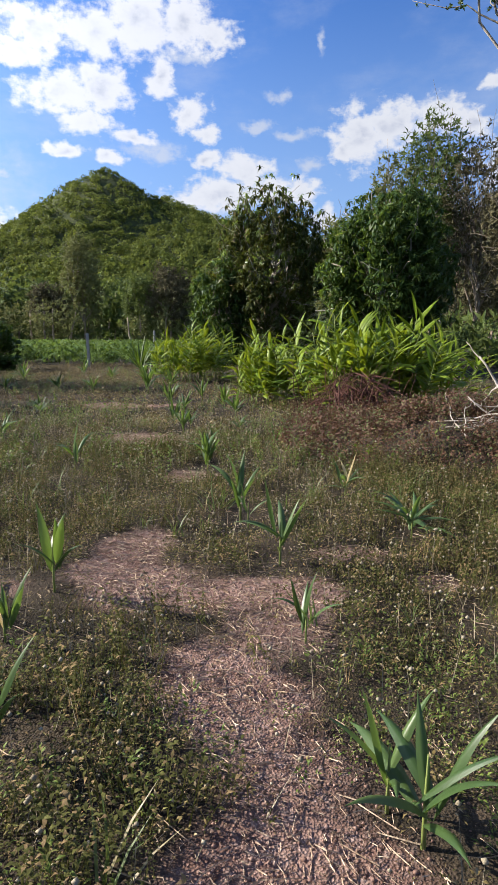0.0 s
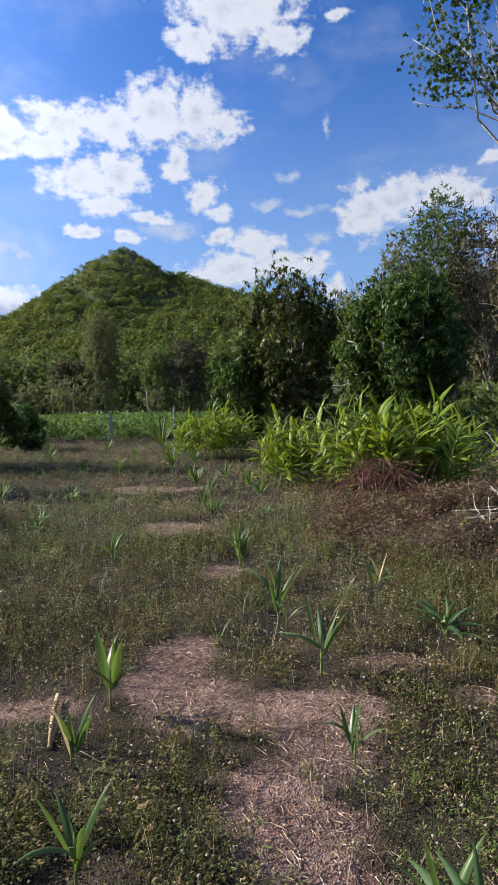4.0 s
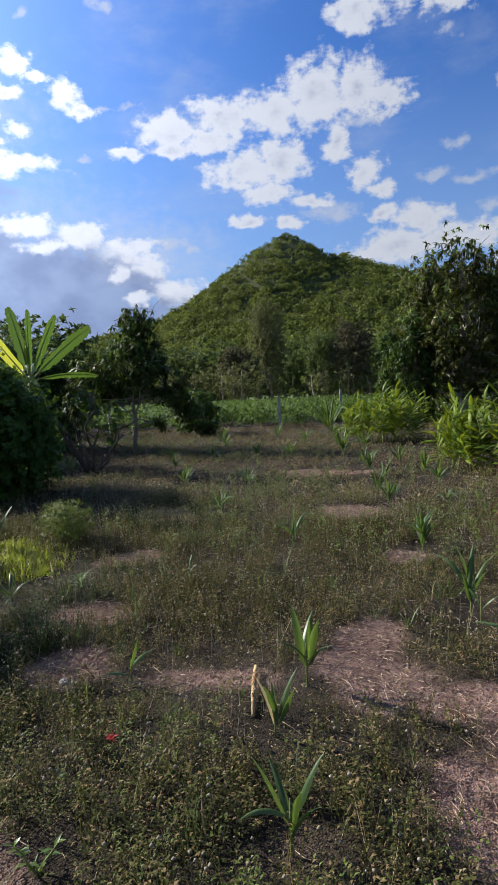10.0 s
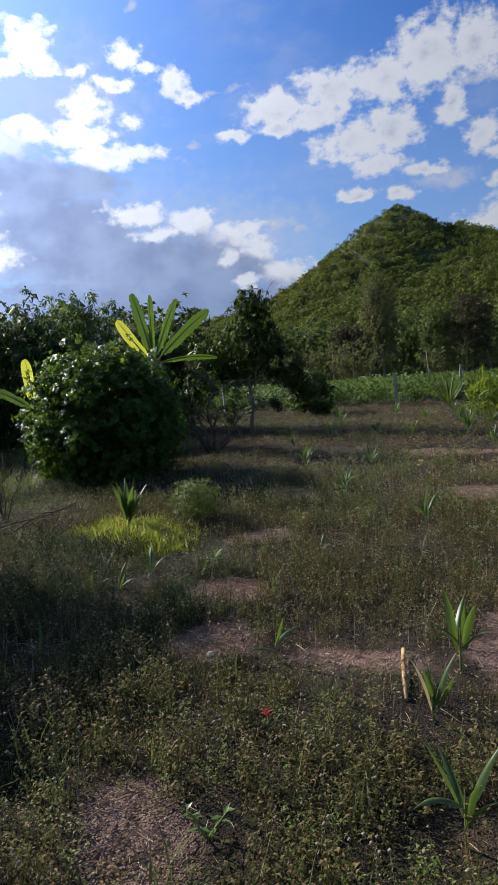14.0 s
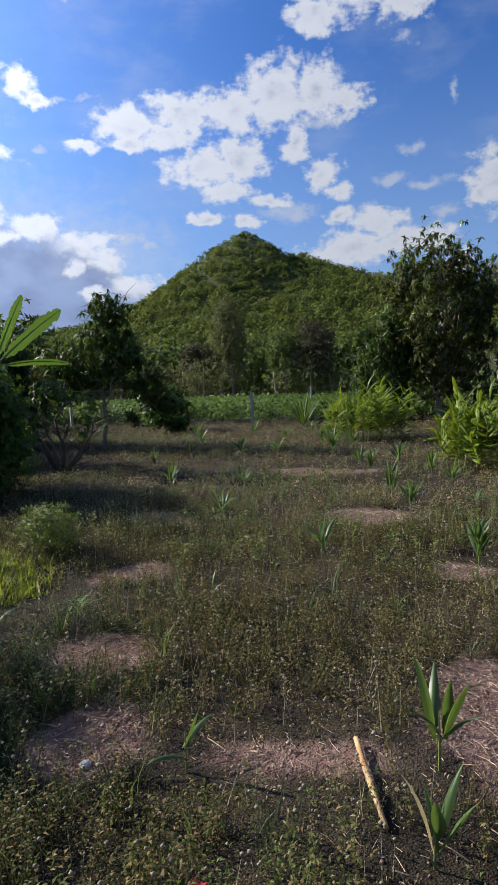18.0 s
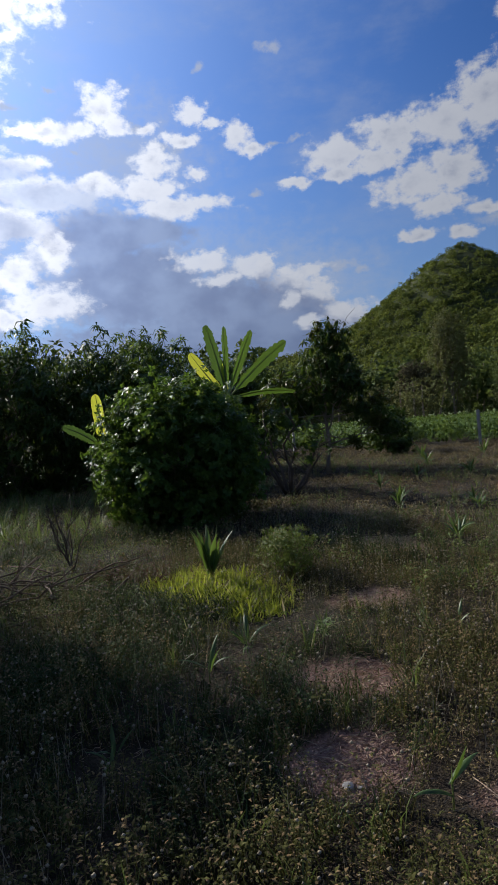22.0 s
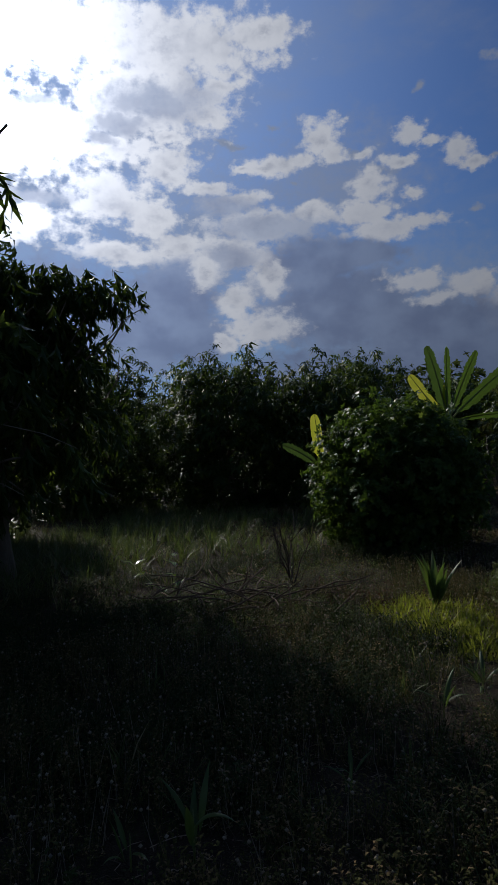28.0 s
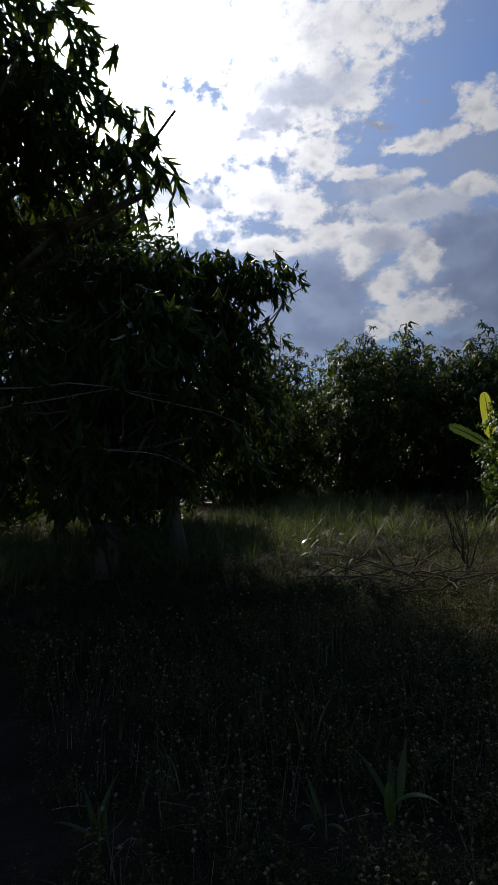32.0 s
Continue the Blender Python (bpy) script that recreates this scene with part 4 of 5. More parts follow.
# Lobes with x above 4 are unseen, added to keep skylight off the ground.
tree("mango_tree", "old mango tree, its overhanging canopy widened out of view to shade the ground", (-9.6, -1.0), 6.5, 0.2,
     [((2.5, 2.8, 4.0), (0.7, 0.5, 0.35)), ((2.0, 2.3, 4.4), (0.9, 0.8, 0.8)), ((1.4, 1.7, 5.2), (1.3, 1.2, 1.1)), ((2.3, 0.9, 5.0), (1.3, 1.2, 1.1)), ((0.4, 0.6, 6.2), (1.8, 1.8, 1.3)),
      ((1.6, 1.6, 3.8), (0.9, 0.9, 0.6)), ((1.2, 0.6, 3.9), (1.1, 1.1, 0.7)), ((2.6, -0.8, 4.6), (1.5, 1.3, 1.2)), ((3.4, -2.2, 5.0), (1.5, 1.4, 1.2)), ((0.5, -2.0, 5.4), (1.8, 1.6, 1.3)),
      ((-1.6, 0.5, 5.0), (1.6, 1.6, 1.5)), ((4.6, -1.0, 4.7), (1.6, 1.4, 0.9)), ((5.4, -2.6, 4.9), (1.7, 1.6, 1.0)), ((4.2, -1.2, 5.8), (1.3, 1.3, 1.0))],
     HANG_SPRAYS, 5400, MANGO, 53, hang=1.4, size=1.0, trunk_top=0.6)
tree("mango_tree", "bushy mango tree in the orchard row", (-12.8, 3.2), 5.2, 0.1,
     [((0.0, -0.3, 4.3), (1.0, 1.0, 0.9)), ((-0.2, -0.2, 5.2), (1.2, 1.2, 0.9)), ((0.3, -1.2, 5.2), (1.2, 1.2, 0.9)), ((0.0, -1.4, 4.3), (1.2, 1.2, 1.0)), ((0.2, 0.4, 2.3), (1.1, 1.0, 1.0)), ((0.3, 1.0, 1.6), (0.9, 0.9, 1.1)), ((0.0, -0.8, 1.6), (1.3, 1.2, 1.3)),
      ((0.2, 0.2, 0.9), (1.2, 1.2, 0.8)), ((0.1, -0.8, 3.1), (1.2, 1.1, 1.0))], ROW_SPRAYS, 2300, MANGO, 54, hang=0.5, second=(MANGO_YOUNG, 0.08))
near_tree("mango_tree", "bushy mango tree in the orchard row", (-14.5, 0.2), 5.2, 0.1, 2.6, 0.3, 12, ROW_SPRAYS, 1500, MANGO, 56, hang=0.5)
tree("tree", "tall small-leaved tree with an open crown on slender pale limbs", (8.2, 16.2), 13.0, 0.14,
     [((-3.2, 0.9, 10.6), (1.2, 1.2, 1.3)), ((-2.8, 0.7, 12.6), (1.5, 1.5, 1.2)), ((-2.0, 0.3, 9.9), (0.8, 0.8, 0.8)), ((-1.0, 0.2, 13.4), (1.8, 1.8, 1.2)), ((0.6, 0.4, 14.0), (2.0, 2.0, 1.2)), ((1.8, -0.3, 11.8), (1.9, 1.9, 1.4))],
     SMALL_SPRAYS, 3400, MANGO, 55, bark=BARK_PALE, trunk_top=0.72, size=0.85, spread=0.5, twigs=3)

for a, d, h, r, s, mat in ((-12.3, 44, 12.2, 2.3, 61, WOOD_PALE), (-15.6, 48, 16.0, 3.2, 62, WOOD_LEAF), (-19.5, 46, 14.0, 2.8, 63, WOOD_DRY), (-8.0, 42, 8.5, 2.0, 64, WOOD_PALE), (-23.5, 42, 13, 3.2, 65, WOOD_DRY)):
    near_tree("tall_tree", "tall airy forest tree behind the orchard", polar(a, d), h, 0.16, r, h * 0.4, 16, AIRY_SPRAYS, 1300 if mat is WOOD_LEAF else 650, mat, s, bark=BARK, group="tall trees behind the orchard", squash=0.3, twigs=6, spread=0.9)
for a, d, h, r, s, mat in ((14.5, 72, 11.5, 2.3, 71, WOOD_PALE), (7.0, 70, 8.5, 2.6, 72, WOOD_DRY), (9.5, 74, 8.0, 2.4, 73, WOOD_LEAF), (17.5, 73, 6.5, 2.2, 74, WOOD_DRY)):
    near_tree("tall_tree", "thin-crowned tree at the foot of the hill", polar(a, d), h, 0.14, r, h * 0.35, 10, AIRY_SPRAYS, 1100, mat, s, group="trees at the foot of the hill", squash=0.42, twigs=3)

# bare shrub beside the lime tree
rng = np.random.default_rng(80)
shrub = thing("shrub", "half-bare shrub with crooked forking branches", "shrub", "", on_ground(-6.9, 10.9, -0.02))
for k in range(7):
    a = k * 0.9 + rng.uniform(-.2, .2)
    end = np.array([0.8 * math.cos(a), 0.8 * math.sin(a), rng.uniform(1.0, 1.7)])
    line = wander((0.06 * math.cos(a), 0.06 * math.sin(a), 0), end, 8, 0.07, rng)
    pieces = [tube(line, np.linspace(0.036, 0.009, 8), 6)]
    for _ in range(5):
        b = line[int(rng.integers(3, 7))]
        pieces.append(tube(wander(b, b + np.array([rng.normal() * .3, rng.normal() * .3, rng.uniform(.15, .5)]), 5, 0.08, rng), np.linspace(0.012, 0.003, 5), 5))
    part("branch", mesh_of("branch", *join(*pieces), BARK_DARK, True), shrub)
part("leaves", crown_mesh("leaves", [((0, 0, 1.4), (0.8, 0.8, 0.35)), ((0.4, 0.2, 0.95), (0.5, 0.5, 0.4))], SMALL_SPRAYS, 90, MANGO, rng), shrub, kind="stuff")

# ---- banana plants ----
def banana_plant(label, at, stem_h, leaves, seed):
    """leaves: azimuth of the lean (degrees), lean, bend, length, width, twist of the blade, yellow."""
    rng = np.random.default_rng(seed)
    t = thing("banana_plant", label, "banana plant", "", on_ground(*at, -0.02))
    v, f = tube([(0, 0, 0), (0.02, 0, stem_h * 0.5), (0, 0.02, stem_h)], (0.13, 0.11, 0.06), 12)
    part("pseudostem", mesh_of("pseudostem", v, f, STALK, True), t)
    for turn, lean, bend, length, width, roll, yellow in leaves:
        v, f = blade(length, width, lean, bend, 0.15, 60, 0.05, 0.05 if yellow else 0.34, rng, neck=0.14, roll=roll)
        rib_v, rib_f = tube(v.reshape(-1, 5, 3)[:, 2] + (0, 0, -0.008), np.linspace(0.022, 0.004, 60), 6)
        leaf = part("leaf", mesh_of("leaf", v, f, BANANA_YELLOW if yellow else BANANA, True), t, "yellowing leaf" if yellow else "",
                    Matrix.LocRotScale((0, 0, stem_h - 0.1), Euler((0, 0, radians(turn))), None))
        part("midrib", mesh_of("midrib", rib_v, rib_f, STALK, True), leaf)


banana_plant("banana plant with upright torn green leaves", (-7.95, 10.56), 2.05,
             ((213, 0.17, 0.12, 1.5, 0.25, 1.45, 0), (36, 0.0, 0.05, 1.42, 0.2, 0.75, 0), (36, 0.36, 0.1, 1.42, 0.2, 1.2, 0), (36, 0.78, 0.2, 1.62, 0.27, 1.4, 0),
              (216, 0.66, -0.1, 1.15, 0.22, 1.3, 1), (30, 1.35, 0.45, 1.35, 0.26, 0.45, 0), (120, 0.9, 0.9, 1.3, 0.24, 0.2, 0), (200, 0.02, 0.1, 0.7, 0.1, 1.0, 1)), 91)
banana_plant("small banana plant with a bright yellow-green young leaf", (-9.1, 8.3), 1.3,
             ((230, 0.05, 0.1, 0.95, 0.2, 1.3, 1), (228, 0.85, 0.4, 0.8, 0.2, 1.2, 0), (-40, 0.9, 0.8, 0.6, 0.18, 0.3, 0), (120, 0.6, 0.8, 0.7, 0.18, 0.3, 0)), 92)

# ---- galangal ----
def galangal_stem(seed, h):
    """One cane with its two ranks of arching leaves."""
    rng = np.random.default_rng(seed)
    line = np.array([(0.22 * s * s, 0, h * 0.9 * s) for s in np.linspace(0, 1, 7)])
    cane = tube(line, np.linspace(0.011, 0.005, 7), 6)
    leaves = []
    for k in range(14):
        s = 0.25 + 0.75 * k / 13
        top = k >= 13
        b = blade(rng.uniform(0.38, 0.52) * (1.1 - 0.35 * abs(s - 0.65)), rng.uniform(0.075, 0.10) * (0.7 if top else 1), 0.25 if top else 0.75 + 0.4 * (1 - s) + rng.uniform(-.25, .25),
                  rng.uniform(0.4, 1.1), 0.3, 8, 0.05, 0, rng, roll=rng.uniform(-0.5, 0.5))
        leaves.append(turned(b, 0.0, (k % 2) * math.pi + rng.uniform(-.35, .35), (0.22 * s * s, 0, h * 0.9 * s)))
    v, f = join(*leaves)
    return mesh_of("cane", *cane, STALK, True), mesh_of("leaves", v, f, GALANGAL, True)


STEMS = [galangal_stem(100 + k, 1.05 + 0.1 * k) for k in range(7)]


def galangal_clump(label, centre, radii, count, seed, scale=1.0):
    rng = np.random.default_rng(seed)
    t = thing("galangal_clump", label, "galangal", "galangal clumps", on_ground(*centre))
    for k in range(count):
        a, r = k * 2.4, math.sqrt((k + 0.5) / count)
        x, y = radii[0] * r * math.cos(a) + rng.normal() * 0.05, radii[1] * r * math.sin(a) + rng.normal() * 0.05
        cane, leaves = STEMS[int(rng.integers(0, 7))]
        s = scale * rng.uniform(0.82, 1.12) * (1.08 - 0.22 * r)
        dz = float(ground_height(centre[0] + x, centre[1] + y) - ground_height(*centre)) - 0.02
        stem = part("stem", cane, t, m=Matrix.LocRotScale((x, y, dz), Euler((rng.normal() * .12 - 0.38 * y, 0.36 * x - 0.08 + rng.normal() * .14, rng.choice([0, math.pi]) + rng.normal() * 0.7)), (s, s, s)))
        part("leaves", leaves, stem)


galangal_clump("tall lush yellow-green galangal clump", (1.95, 9.9), (0.85, 0.8), 74, 111, 1.0)
galangal_clump("lush galangal clump with arching bright leaves", (0.55, 11.2), (0.85, 0.75), 58, 112, 0.8)
galangal_clump("rounded galangal clump at the row's end", (-1.5, 16.6), (1.0, 0.9), 46, 114, 0.9)
galangal_clump("galangal clump half in shade", (3.4, 11.2), (0.8, 0.7), 18, 115, 0.8)

rng = np.random.default_rng(120)
dry = thing("dead_stalks", "mound of dead red-brown galangal stalks and leaves", "dead stalks", "", on_ground(1.42, 8.2))
DEAD = [mesh_of("dead_leaf", *blade(rng.uniform(.35, .6), rng.uniform(.012, .028), rng.uniform(1.5, 2.3), rng.uniform(0.3, 0.9), 0.7, 8, 0.3, 0.3, rng), DRY_STALK, True) for _ in range(14)]
for k in range(60):
    a = rng.uniform(0, 6.3)
    b = np.array([rng.normal() * 0.3, rng.normal() * 0.2 + 0.2, 0])
    e = b + np.array([0.3 * math.cos(a), 0.2 * math.sin(a), rng.uniform(0.3, 0.72)])
    part("stalk", mesh_of("stalk", *tube(wander(b, e, 6, 0.05, rng, -0.05), np.linspace(0.007, 0.003, 6), 5), DRY_STALK, True), dry)
for k in range(230):
    x = rng.normal() * .27
    part("dead_leaf", DEAD[k % 14], dry, m=pose(x, rng.normal() * .16 + .05, (0.16 + 0.46 * rng.random() ** 0.7) * math.exp(-(x / .5) ** 2), 0, 0, rng.uniform(180, 360) if k % 4 else rng.uniform(0, 360)))

# ---- planted shoots ----
SHOOT_LEAVES = []
for k in range(8):
    lr = np.random.default_rng(130 + k)
    v, f = blade(1.0, 0.118 + 0.018 * (k % 3), 0.02, 0.2 + 0.17 * k, 0.55, 12, 0.05, 0, lr, widest=0.4)
    SHOOT_LEAVES.append((mesh_of("leaf", v, f, SHOOT, True), mesh_of("leaf", v, f, SHOOT_DRY, True)))
SHOOT_SPOTS = []
SHOOT_STEM = mesh_of("stem", *tube([(0, 0, 0), (0, 0, 0.5), (0, 0, 1)], (0.05, 0.04, 0.015), 8), STALK, True)


def shoot(at, height, leaves, seed, spread=0.35, dry=0, label="young turmeric shoot with folded upright leaves", turn=None):
    """A young ginger-like shoot: a short stem and stiff folded leaves."""
    rng = np.random.default_rng(seed)
    SHOOT_SPOTS.append(at)
    t = thing("turmeric_shoot", label, "shoot", "planted shoots", on_ground(*at, -0.01), rng.uniform(0, 6.3) if turn is None else turn)
    part("stem", SHOOT_STEM, t, m=Matrix.LocRotScale((0, 0, 0), None, (0.3 * height, 0.3 * height, height * 0.55)))
    for k in range(leaves):
        s = height * rng.uniform(0.55, 0.8) * (1.0 if k else 1.05)
        lean = 1.25 * spread * (0.25 + rng.random()) * (0.3 if k == 0 else 1.0)
        part("leaf", SHOOT_LEAVES[int(rng.integers(0, 5) + 3 * (lean > 0.4))][1 if k < dry else 0], t, "dry tan leaf" if k < dry else "",
             Matrix.LocRotScale((rng.normal() * 0.012, rng.normal() * 0.012, height * rng.uniform(0.14, 0.36)), Euler((0, lean, k * 2.5 + rng.uniform(-.5, .5)), "XYZ"), (s, s, s)).copy())
    return t


shoot((0.42, 1.30), 0.47, 8, 201, 0.7, label="large leafy turmeric shoot on bare soil")
shoot((0.36, 1.42), 0.38, 4, 202, 0.4)
shoot((-0.89, 2.71), 0.42, 6, 203, 0.35)
shoot((-0.94, 2.25), 0.33, 5, 204, 0.3, 1)
shoot((-0.73, 1.62), 0.38, 6, 205, 0.35)
shoot((-1.80, 2.60), 0.31, 3, 206, 0.75)
shoot((-2.21, 4.47), 0.22, 3, 207, 0.7)
shoot((-1.59, 5.58), 0.44, 5, 208, 0.5)
shoot((-3.02, 7.65), 0.29, 3, 209, 0.2)
shoot((-0.37, 5.51), 0.46, 13, 210, 0.4, label="bushy turmeric shoot of many upright leaves")
shoot((-0.05, 3.93), 0.5, 6, 211, 0.3)
shoot((0.0, 3.80), 0.34, 3, 212, 0.4)
shoot((0.17, 3.15), 0.48, 6, 213, 0.6)
shoot((0.23, 2.30), 0.31, 5, 214, 0.4)
shoot((0.97, 3.55), 0.42, 15, 215, 0.85, label="bushy turmeric shoot with spreading leaves")
shoot((0.72, 4.50), 0.36, 7, 216, 0.9, 2)
shoot((0.27, 6.60), 0.30, 5, 217, 0.8)
shoot((-4.42, 4.80), 0.62, 10, 218, 0.22, label="tall turmeric shoot in yellow-green grass")
shoot((-3.30, 3.60), 0.28, 5, 219, 0.9)
shoot((-3.28, 3.17), 0.28, 4, 220, 0.6)
shoot((-3.41, 4.31), 0.20, 2, 221, 0.5, 1)
shoot((-3.19, 2.32), 0.20, 4, 222, 0.6)
shoot((-1.49, 1.34), 0.10, 3, 223, 0.6)
shoot((-3.11, 2.23), 0.18, 3, 224, 0.6)
shoot((-4.6, 5.1), 0.26, 3, 225, 0.6)
shoot((-3.2, 1.5), 0.36, 5, 226, 0.5)
shoot((-3.66, 0.62), 0.3, 5, 227, 0.6)
shoot((-3.3, 1.3), 0.26, 4, 228, 0.6)
for k, (x, y, h) in enumerate(((-1.0, 8.38, .37), (-0.8, 7.6, .34), (-0.75, 8.0, .3), (-3.03, 9.03, .36), (-4.16, 9.12, .34), (-3.17, 12.7, .44), (-5.1, 13.1, .45), (-4.1, 13.4, .45),
                                (-2.1, 13.0, .6), (-0.85, 11.4, .5), (-1.3, 10.4, .42), (-1.5, 11.6, .46), (-1.0, 9.6, .38), (-2.83, 7.08, .36), (-4.27, 9.54, .37), (-3.19, 9.44, .32))):
    shoot((x, y), h * 1.12, 9, 230 + k, 0.5)
for k, (x, y, h) in enumerate(((-1.8, 14.6, .5), (-2.6, 15.5, .5), (-0.4, 10.2, .42), (-0.2, 9.2, .4), (-3.6, 16.5, .5), (-5.6, 15.6, .5), (-6.3, 17.5, .5), (-4.8, 18.2, .5), (-2.4, 17.4, .5), (-3.3, 19.5, .5), (-5.2, 11.2, .4), (-6.2, 13.4, .4), (-0.1, 7.6, .3))):
    shoot((x, y), h * 1.1, 10, 260 + k, 0.6)

# ---- fence posts ----
def fence_post(at, h, seed, lean=0.0):
    t = thing("fence_post", "weathered grey concrete fence post", "post", "fence posts", on_ground(*at, -0.05), seed)
    bm = bmesh.new()
    bmesh.ops.create_cube(bm, size=1.0, matrix=Matrix.LocRotScale((0, 0, h / 2), Euler((0, lean, 0)), (0.095, 0.095, h)))
    bmesh.ops.bevel(bm, geom=bm.edges[:], offset=0.012, segments=2, affect="EDGES")
    me = bpy.data.meshes.new("post")
    bm.to_mesh(me)
    bm.free()
    me.materials.append(CONCRETE)
    part("post", me, t)
    v, f = tube([(0.075, 0, h * .8), (0.08, 0, h * .8 + 0.02)], (0.02, 0.02), 8)
    part("wire_tie", mesh_of("wire_tie", v, f, WIRE), t)


for k, (x, y, h) in enumerate(((-5.9, 23.1, 1.32), (-4.5, 30.0, 1.5), (9.4, 31.3, 2.1), (-13.5, 23.6, 1.4), (2.6, 31.0, 1.6))):
    fence_post((x, y), h, 0.3 * k, 0.02 * (k % 3 - 1))

# ---- crop field ----
rng = np.random.default_rng(300)
CROP_T = [join(*[turned(chip(0.30, 0.11, 0.8), rng.uniform(.4, 1.2), rng.uniform(0, 6.3), (0, 0, rng.uniform(0.1, 0.75))) for _ in range(14)]) for _ in range(4)]
n = 4600
cx, cy = rng.uniform(-27, 1.0, n), rng.uniform(24.2, 56, n)
cp = np.stack([cx, np.round(cy / 0.8) * 0.8 + rng.normal(size=n) * 0.1, np.zeros(n)], 1)
tagged(new("crop_field", mesh_of("crop_field", *scatter(CROP_T, cp, rot_to(np.tile([0, 0, 1.0], (n, 1)), rng.random(n) * 6.3), rng.uniform(0.65, 1.1, n)), CROP)),
       "sunlit field of knee-high green crop in rows", "crop field", "", "stuff")

# ---- ground cover ----
def patchy(x, y, s, k):
    """Smooth blotches from 0 to 1, about 3 / s metres across."""
    total, gain, f = np.zeros(len(x)), 0.65, s / 2.2
    for octave in range(3):
        u, w = x * f + 17.3 * k + 100, y * f - 9.1 * k + 100
        i, j = np.floor(u), np.floor(w)
        fu, fw = u - i, w - j
        fu, fw = fu * fu * (3 - 2 * fu), fw * fw * (3 - 2 * fw)
        cell = lambda a, b: np.modf(np.abs(np.sin(a * 127.1 + b * 311.7 + octave * 74.7) * 43758.5453))[0]
        total += gain * ((cell(i, j) * (1 - fu) + cell(i + 1, j) * fu) * (1 - fw) + (cell(i, j + 1) * (1 - fu) + cell(i + 1, j + 1) * fu) * fw)
        gain, f = gain * 0.45, f * 2.3
    return np.clip((total / 1.08 - 0.5) * 1.5 + 0.5, 0, 1)


wr = np.random.default_rng(310)


def herb(n, h, leaf_l, leaf_w, puffs=0):
    """A small weed: thin stems set with leaves."""
    bits = []
    for k in range(n):
        a, lean = wr.uniform(0, 6.3), wr.uniform(0.3, 1.3)
        z = wr.uniform(0.1, 1.0) * h
        r = wr.uniform(0, 0.5) * h
        bits.append(turned(chip(leaf_l * wr.uniform(.7, 1.2), leaf_w, 0.4), lean, a, (r * math.cos(a), r * math.sin(a), z)))
    return join(*bits)


def grass_tuft(n, h, w):
    bits = []
    for k in range(n):
        bits.append(turned(blade_thin(h * wr.uniform(.6, 1.1), w), wr.uniform(0.05, 0.7), wr.uniform(0, 6.3), (wr.normal() * .02, wr.normal() * .02, 0)))
    return join(*bits)


def blade_thin(h, w):
    v = np.array([(0, -w, 0), (0, w, 0), (0.10 * h, -w * .8, h * .55), (0.10 * h, w * .8, h * .55), (0.34 * h, 0, h)])
    return v, np.array([(0, 1, 3), (0, 3, 2), (2, 3, 4)])


def puff_head(h):
    a = np.array([(1, 0, 0), (-1, 0, 0), (0, 1, 0), (0, -1, 0), (0, 0, 1), (0, 0, -1)]) * 0.0068 + (0.02, 0, h)
    f = np.array([(0, 2, 4), (2, 1, 4), (1, 3, 4), (3, 0, 4), (2, 0, 5), (1, 2, 5), (3, 1, 5), (0, 3, 5)])
    s = np.array([(0, -.002, 0), (0, .002, 0), (0.02, 0, h)])
    return join((a, f), (s, np.array([(0, 1, 2)])))


def strewn(count, box, dens, sizes, templates, lean=0.15, sink=0.0, swell=None):
    """Plants strewn over a stretch of ground, by a density function."""
    x0, x1, y0, y1 = box
    x, y = wr.uniform(x0, x1, count), wr.uniform(y0, y1, count)
    keep = wr.random(count) < dens(x, y)
    x, y = x[keep], y[keep]
    p = np.stack([x, y, ground_height(x, y) - sink], 1)
    up = np.stack([wr.normal(size=len(x)) * lean, wr.normal(size=len(x)) * lean, np.ones(len(x))], 1)
    return scatter(templates, p, rot_to(up, wr.random(len(x)) * 6.3), wr.uniform(*sizes, len(x)) * (1.0 if swell is None else swell(x, y)))


HERBS = [herb(20, 0.075, 0.0125, 0.0045) for _ in range(8)]


def stalky(stems, h, leaf_l):
    """A taller weed of thin upright stems with small leaves and a round seed head on top."""
    bits = []
    for k in range(stems):
        a, lean, hh = wr.uniform(0, 6.3), wr.uniform(0.02, 0.35), h * wr.uniform(.6, 1.1)
        top = np.array([hh * math.sin(lean) * math.cos(a), hh * math.sin(lean) * math.sin(a), hh * math.cos(lean)])
        base = np.array([wr.normal() * .02, wr.normal() * .02, 0])
        bits.append((np.array([base + (-.0018, 0, 0), base + (.0018, 0, 0), base + top]), np.array([(0, 1, 2)])))
        for q in range(6):
            p = base + top * wr.uniform(.2, .95)
            bits.append(turned(chip(leaf_l * wr.uniform(.7, 1.2), leaf_l * .5, .4), wr.uniform(.5, 1.4), wr.uniform(0, 6.3), p))
    return join(*bits)


STALKY = [stalky(6, 0.17, 0.0165) for _ in range(6)]
STALKY_FAR = [stalky(3, 0.2, 0.032) for _ in range(6)]
HERBS_FAR = [herb(10, 0.11, 0.027, 0.0145) for _ in range(6)]
VINES = [herb(24, 0.2, 0.027, 0.015) for _ in range(6)]
CREEPERS = [join(herb(15, 0.07, 0.015, 0.0046), grass_tuft(2, 0.10, 0.002)) for _ in range(8)]
LUSH = [herb(24, 0.12, 0.016, 0.0068) for _ in range(5)]
TUFTS = [grass_tuft(9, 0.18, 0.004) for _ in range(5)]
TUFTS_WIDE = [grass_tuft(9, 0.17, 0.0055) for _ in range(5)]
TUFTS_BIG = [grass_tuft(11, 0.55, 0.007) for _ in range(5)]
